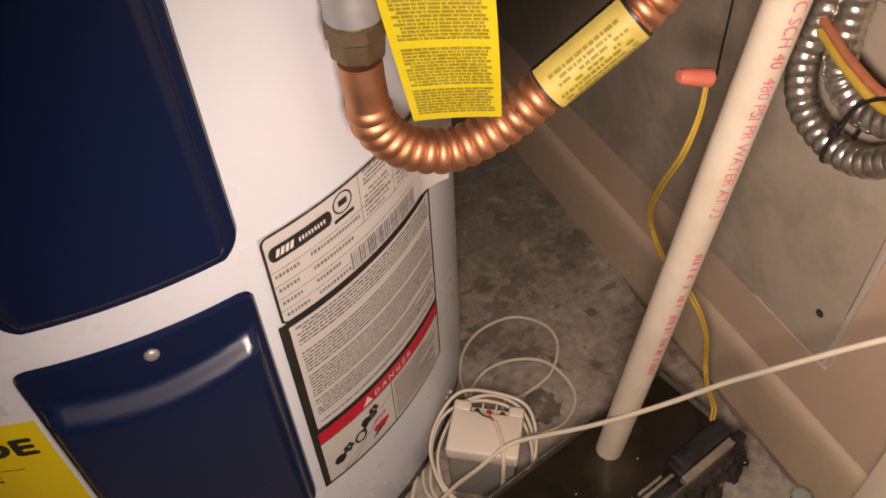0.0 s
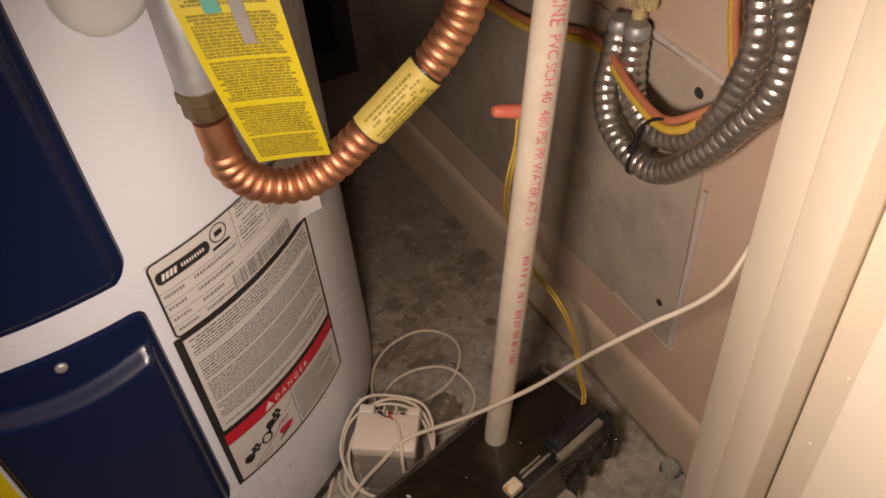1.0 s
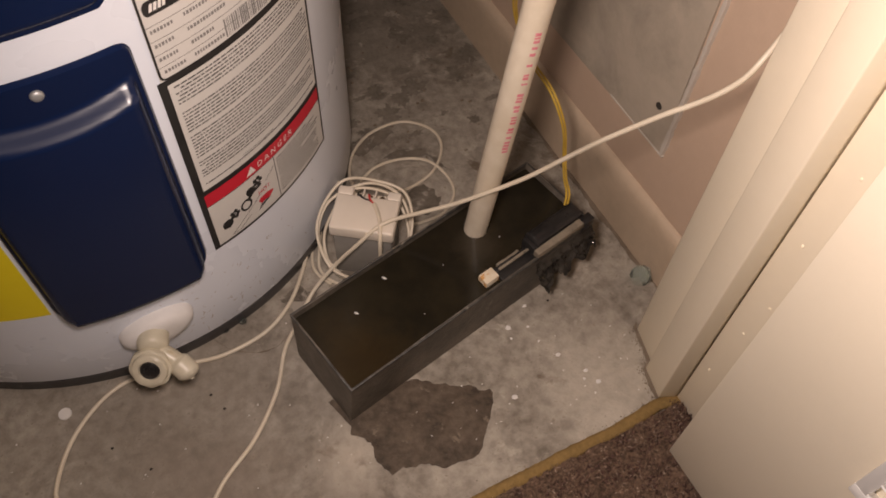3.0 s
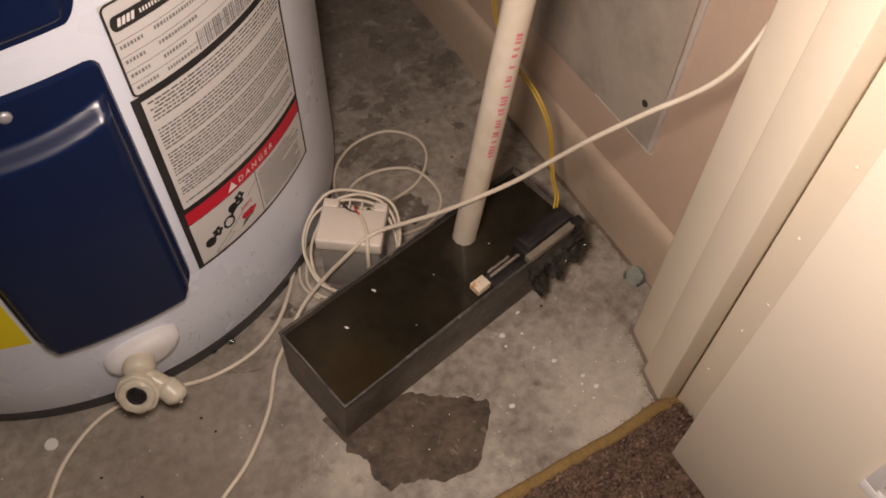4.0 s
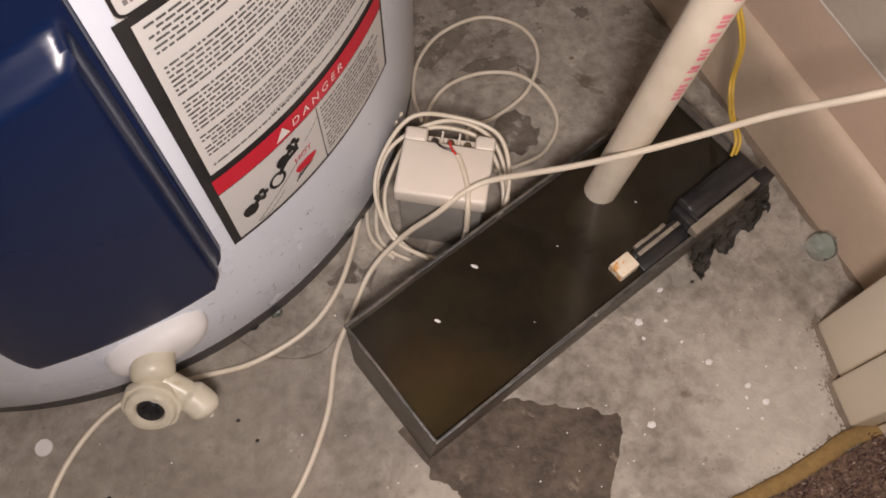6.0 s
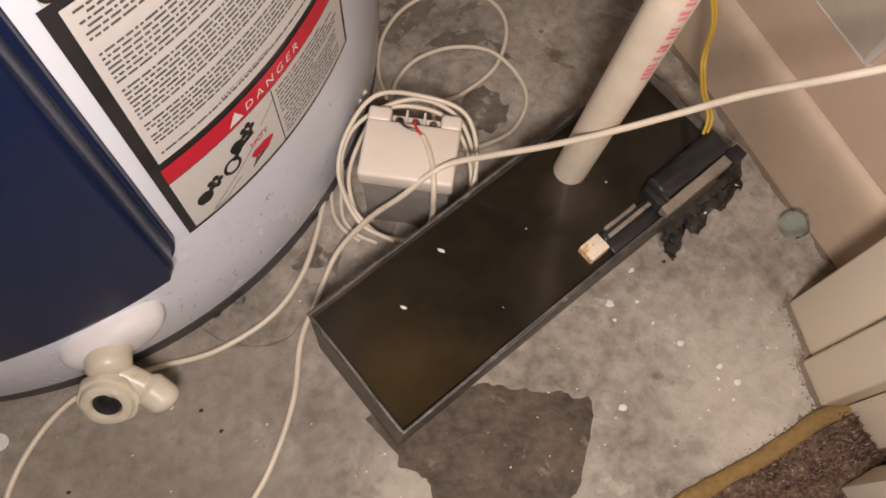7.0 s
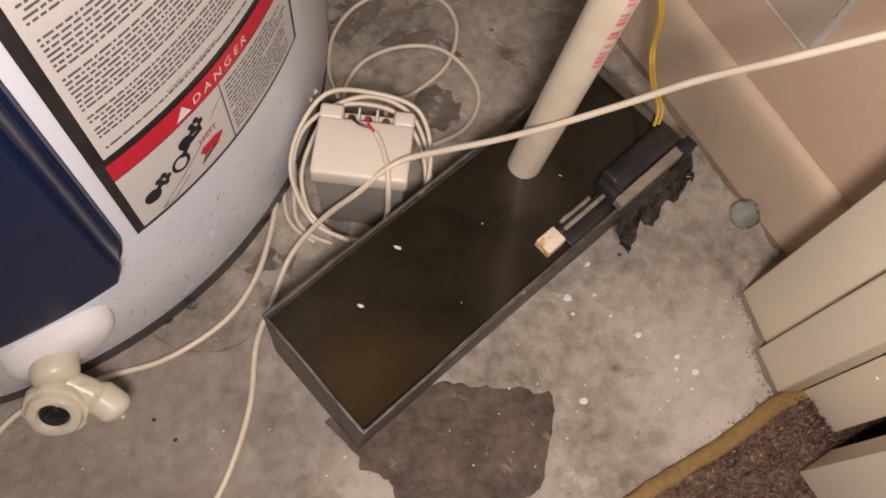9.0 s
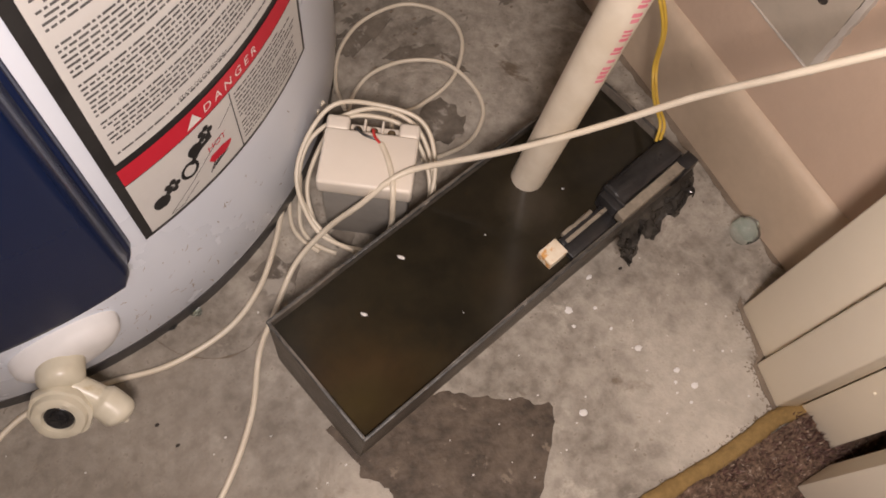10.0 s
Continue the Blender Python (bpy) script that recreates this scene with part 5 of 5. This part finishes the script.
for a, b in zip(foot, foot[1:]):
    for i in range(60):
        t = rng.random()
        x, y = a[0] + (b[0] - a[0]) * t - abs(rng.gauss(0, 0.003)), a[1] + (b[1] - a[1]) * t + rng.gauss(0, 0.0014)
        q = rng.uniform(0.0002, 0.0008)
        lump(bm, (x, y, 0.0006), (q, q * rng.uniform(0.6, 1.6), rng.uniform(0.0002, 0.0005)), rng.uniform(0, 90), 0.6, 1)
tagged(obj("threshold_grit", bm, DIRT), "fine brown grit along the jamb foot and carpet edge", "grit", kind="stuff")
bm = bmesh.new()
r = random.Random(77)
for i in range(80):  # dust thickens towards the back
    y = 1.08 - 0.50 * r.random() ** 1.25
    x = r.uniform(0.29, 0.532)
    s = r.uniform(0.003, 0.006) + 0.014 * r.random() * max(0.0, (y - 0.60) / 0.48) ** 0.7
    lump(bm, (x, y, 0.0002), (s * 1.3, s * r.uniform(0.4, 1.3), 0.0004), i * 0.37, 1.5, 4, 1.6)
tagged(obj("dust_patches", bm, SOOT), "dark mottled dust on the concrete at the back", "dust", kind="stuff")
blot("damp_stain", [(0.326, 0.598), (0.350, 0.602), (0.374, 0.594), (0.392, 0.566), (0.395, 0.545), (0.384, 0.552), (0.372, 0.572), (0.350, 0.582)], 0.0011, DAMP, "dark damp crescent on the concrete under the cable loop", 3.0, 0.005)
blot("damp_stain", [(0.331, 0.529), (0.345, 0.535), (0.360, 0.524), (0.366, 0.505), (0.356, 0.490), (0.338, 0.488), (0.325, 0.497), (0.320, 0.512)], 0.0011, DAMP, "dark damp spot on the concrete inside the cable loop", 6.0, 0.006)
blot("damp_stain", [(0.283, 0.618), (0.300, 0.640), (0.345, 0.648), (0.36, 0.634), (0.335, 0.622), (0.305, 0.612)], 0.0011, DAMP, "dark damp mark on the concrete behind the transformer", 4.0, 0.007)
blot("damp_stain", [(0.200, 0.455), (0.214, 0.458), (0.222, 0.446), (0.214, 0.438), (0.203, 0.442)], 0.0011, DAMP, "small dark damp spot beside the pan", 7.0, 0.003)
blot("damp_stain", [(0.125, 0.452), (0.150, 0.462), (0.165, 0.440), (0.150, 0.420), (0.130, 0.428)], 0.0011, DAMP, "dark damp mark on the concrete near the tank foot", 5.0, 0.004)
bm = bmesh.new()
r = random.Random(14)
spots = [(0.349, 0.299, 0.0034), (0.383, 0.243, 0.0032), (0.220, 0.241, 0.0025), (0.312, 0.220, 0.0032), (0.381, 0.316, 0.0030), (0.37, 0.29, 0.002), (0.345, 0.285, 0.002), (0.372, 0.268, 0.0018), (0.407, 0.194, 0.0030), (0.401, 0.212, 0.0028), (0.394, 0.204, 0.0020), (0.396, 0.184, 0.0016), (0.390, 0.196, 0.0012), (0.470, 0.181, 0.0018), (0.442, 0.165, 0.0014)]
spots += [(r.uniform(0.18, 0.47), r.uniform(0.16, 0.32), r.uniform(0.0005, 0.0013)) for i in range(48)]
spots += [(r.uniform(-0.25, 0.2), r.uniform(0.16, 0.42), r.uniform(0.0005, 0.0013)) for i in range(50)]
for i, (x, y, s) in enumerate(spots):
    lump(bm, (x, y, 0.0004), (s, s * r.uniform(0.6, 1), 0.0007), i * 0.7, 0.5, 2 if s > 0.002 else 1)
for i in range(7):  # specks on the wet patch too
    s = r.uniform(0.0005, 0.0011)
    lump(bm, (r.uniform(0.17, 0.27), r.uniform(0.195, 0.262), 0.0013), (s, s * r.uniform(0.6, 1), 0.0006), i * 0.9, 0.5, 1)
tagged(obj("paint_specks", bm, WHITEINK), "scattered white paint specks on the concrete", "paint specks", kind="stuff")
bm = bmesh.new()
for i in range(260):
    t = r.random()
    x, y = (r.uniform(0.30, 0.545), r.uniform(0.55, 1.08)) if t < 0.45 else (0.5395 - abs(r.gauss(0, 0.010)), r.uniform(0.24, 0.6))
    s = r.uniform(0.0008, 0.0032) if t < 0.45 else r.uniform(0.0003, 0.0009)
    lump(bm, (x, y, s * 0.3), (s, s * r.uniform(0.5, 1), s * 0.5), i * 0.9, 0.6, 1)
tagged(obj("floor_grit", bm, DIRT), "dark grit and dust along the back of the closet floor", "grit", kind="stuff")
bm = bmesh.new()
for i in range(26):
    x, y, s = r.uniform(0.40, 0.535), r.uniform(0.6, 1.07), r.uniform(0.0015, 0.005)
    lump(bm, (x, y, s * 0.2), (s, s * r.uniform(0.5, 1), s * 0.35), i * 1.3, 0.6, 2)
tagged(obj("plaster_crumbs", bm, CONCRETE), "pale plaster crumbs on the dusty floor", "crumbs", kind="stuff")
clear = bmesh.new()
lump(clear, (0.5255, 0.285, 0.011), (0.0135, 0.0125, 0.0118), 4.0, 0.14, 4, 0.7)
tagged(obj("clear_blob", clear, CLEAR), "crumpled clear plastic scrap on the floor by the baseboard", "plastic scrap")
for x, y in ((0.0525, 0.4465), (0.0745, 0.4480)):
    bm = bmesh.new()
    lump(bm, (x, y - 0.006, 0.0045), (0.0048, 0.0042, 0.0044), x * 30, 0.2, 2)
    tagged(obj("clear_bead", bm, CLEAR), "small clear silicone bead at the tank foot", "silicone bead", "beads at the tank foot")
tagged(obj("white_disc", lathe(bmesh.new(), [(0.0068, 0.0002), (0.0072, 0.001), (0.0066, 0.0022), (0.001, 0.0024)], 18, Matrix.Translation((-0.135, 0.4205, 0))), WHITEINK), "small white plastic disc on the concrete", "disc")
twig = [(0.036, 0.437, 0.002), (0.05, 0.415, 0.002), (0.075, 0.398, 0.002), (0.098, 0.395, 0.002), (0.114, 0.402, 0.004)]
tagged(obj("brown_thread", tube(bmesh.new(), twig, lambda s: 0.0002 + 0.0012 * max(0, noise.noise(Vector((s * 70, 2, 5)))), 6), DIRT), "thin dark thread of dirt on the concrete", "thread")
for x, y in ((0.02, 0.35), (-0.07, 0.32), (0.012, 0.372), (-0.10, 0.36), (0.41, 0.31)):
    bm = bmesh.new()
    lump(bm, (x, y, 0.0008), (0.0018, 0.0013, 0.001), x * 40, 0.5, 2)
    tagged(obj("dirt_crumb", bm, HOLE), "tiny dark crumb of dirt on the concrete", "crumb", "dirt crumbs")
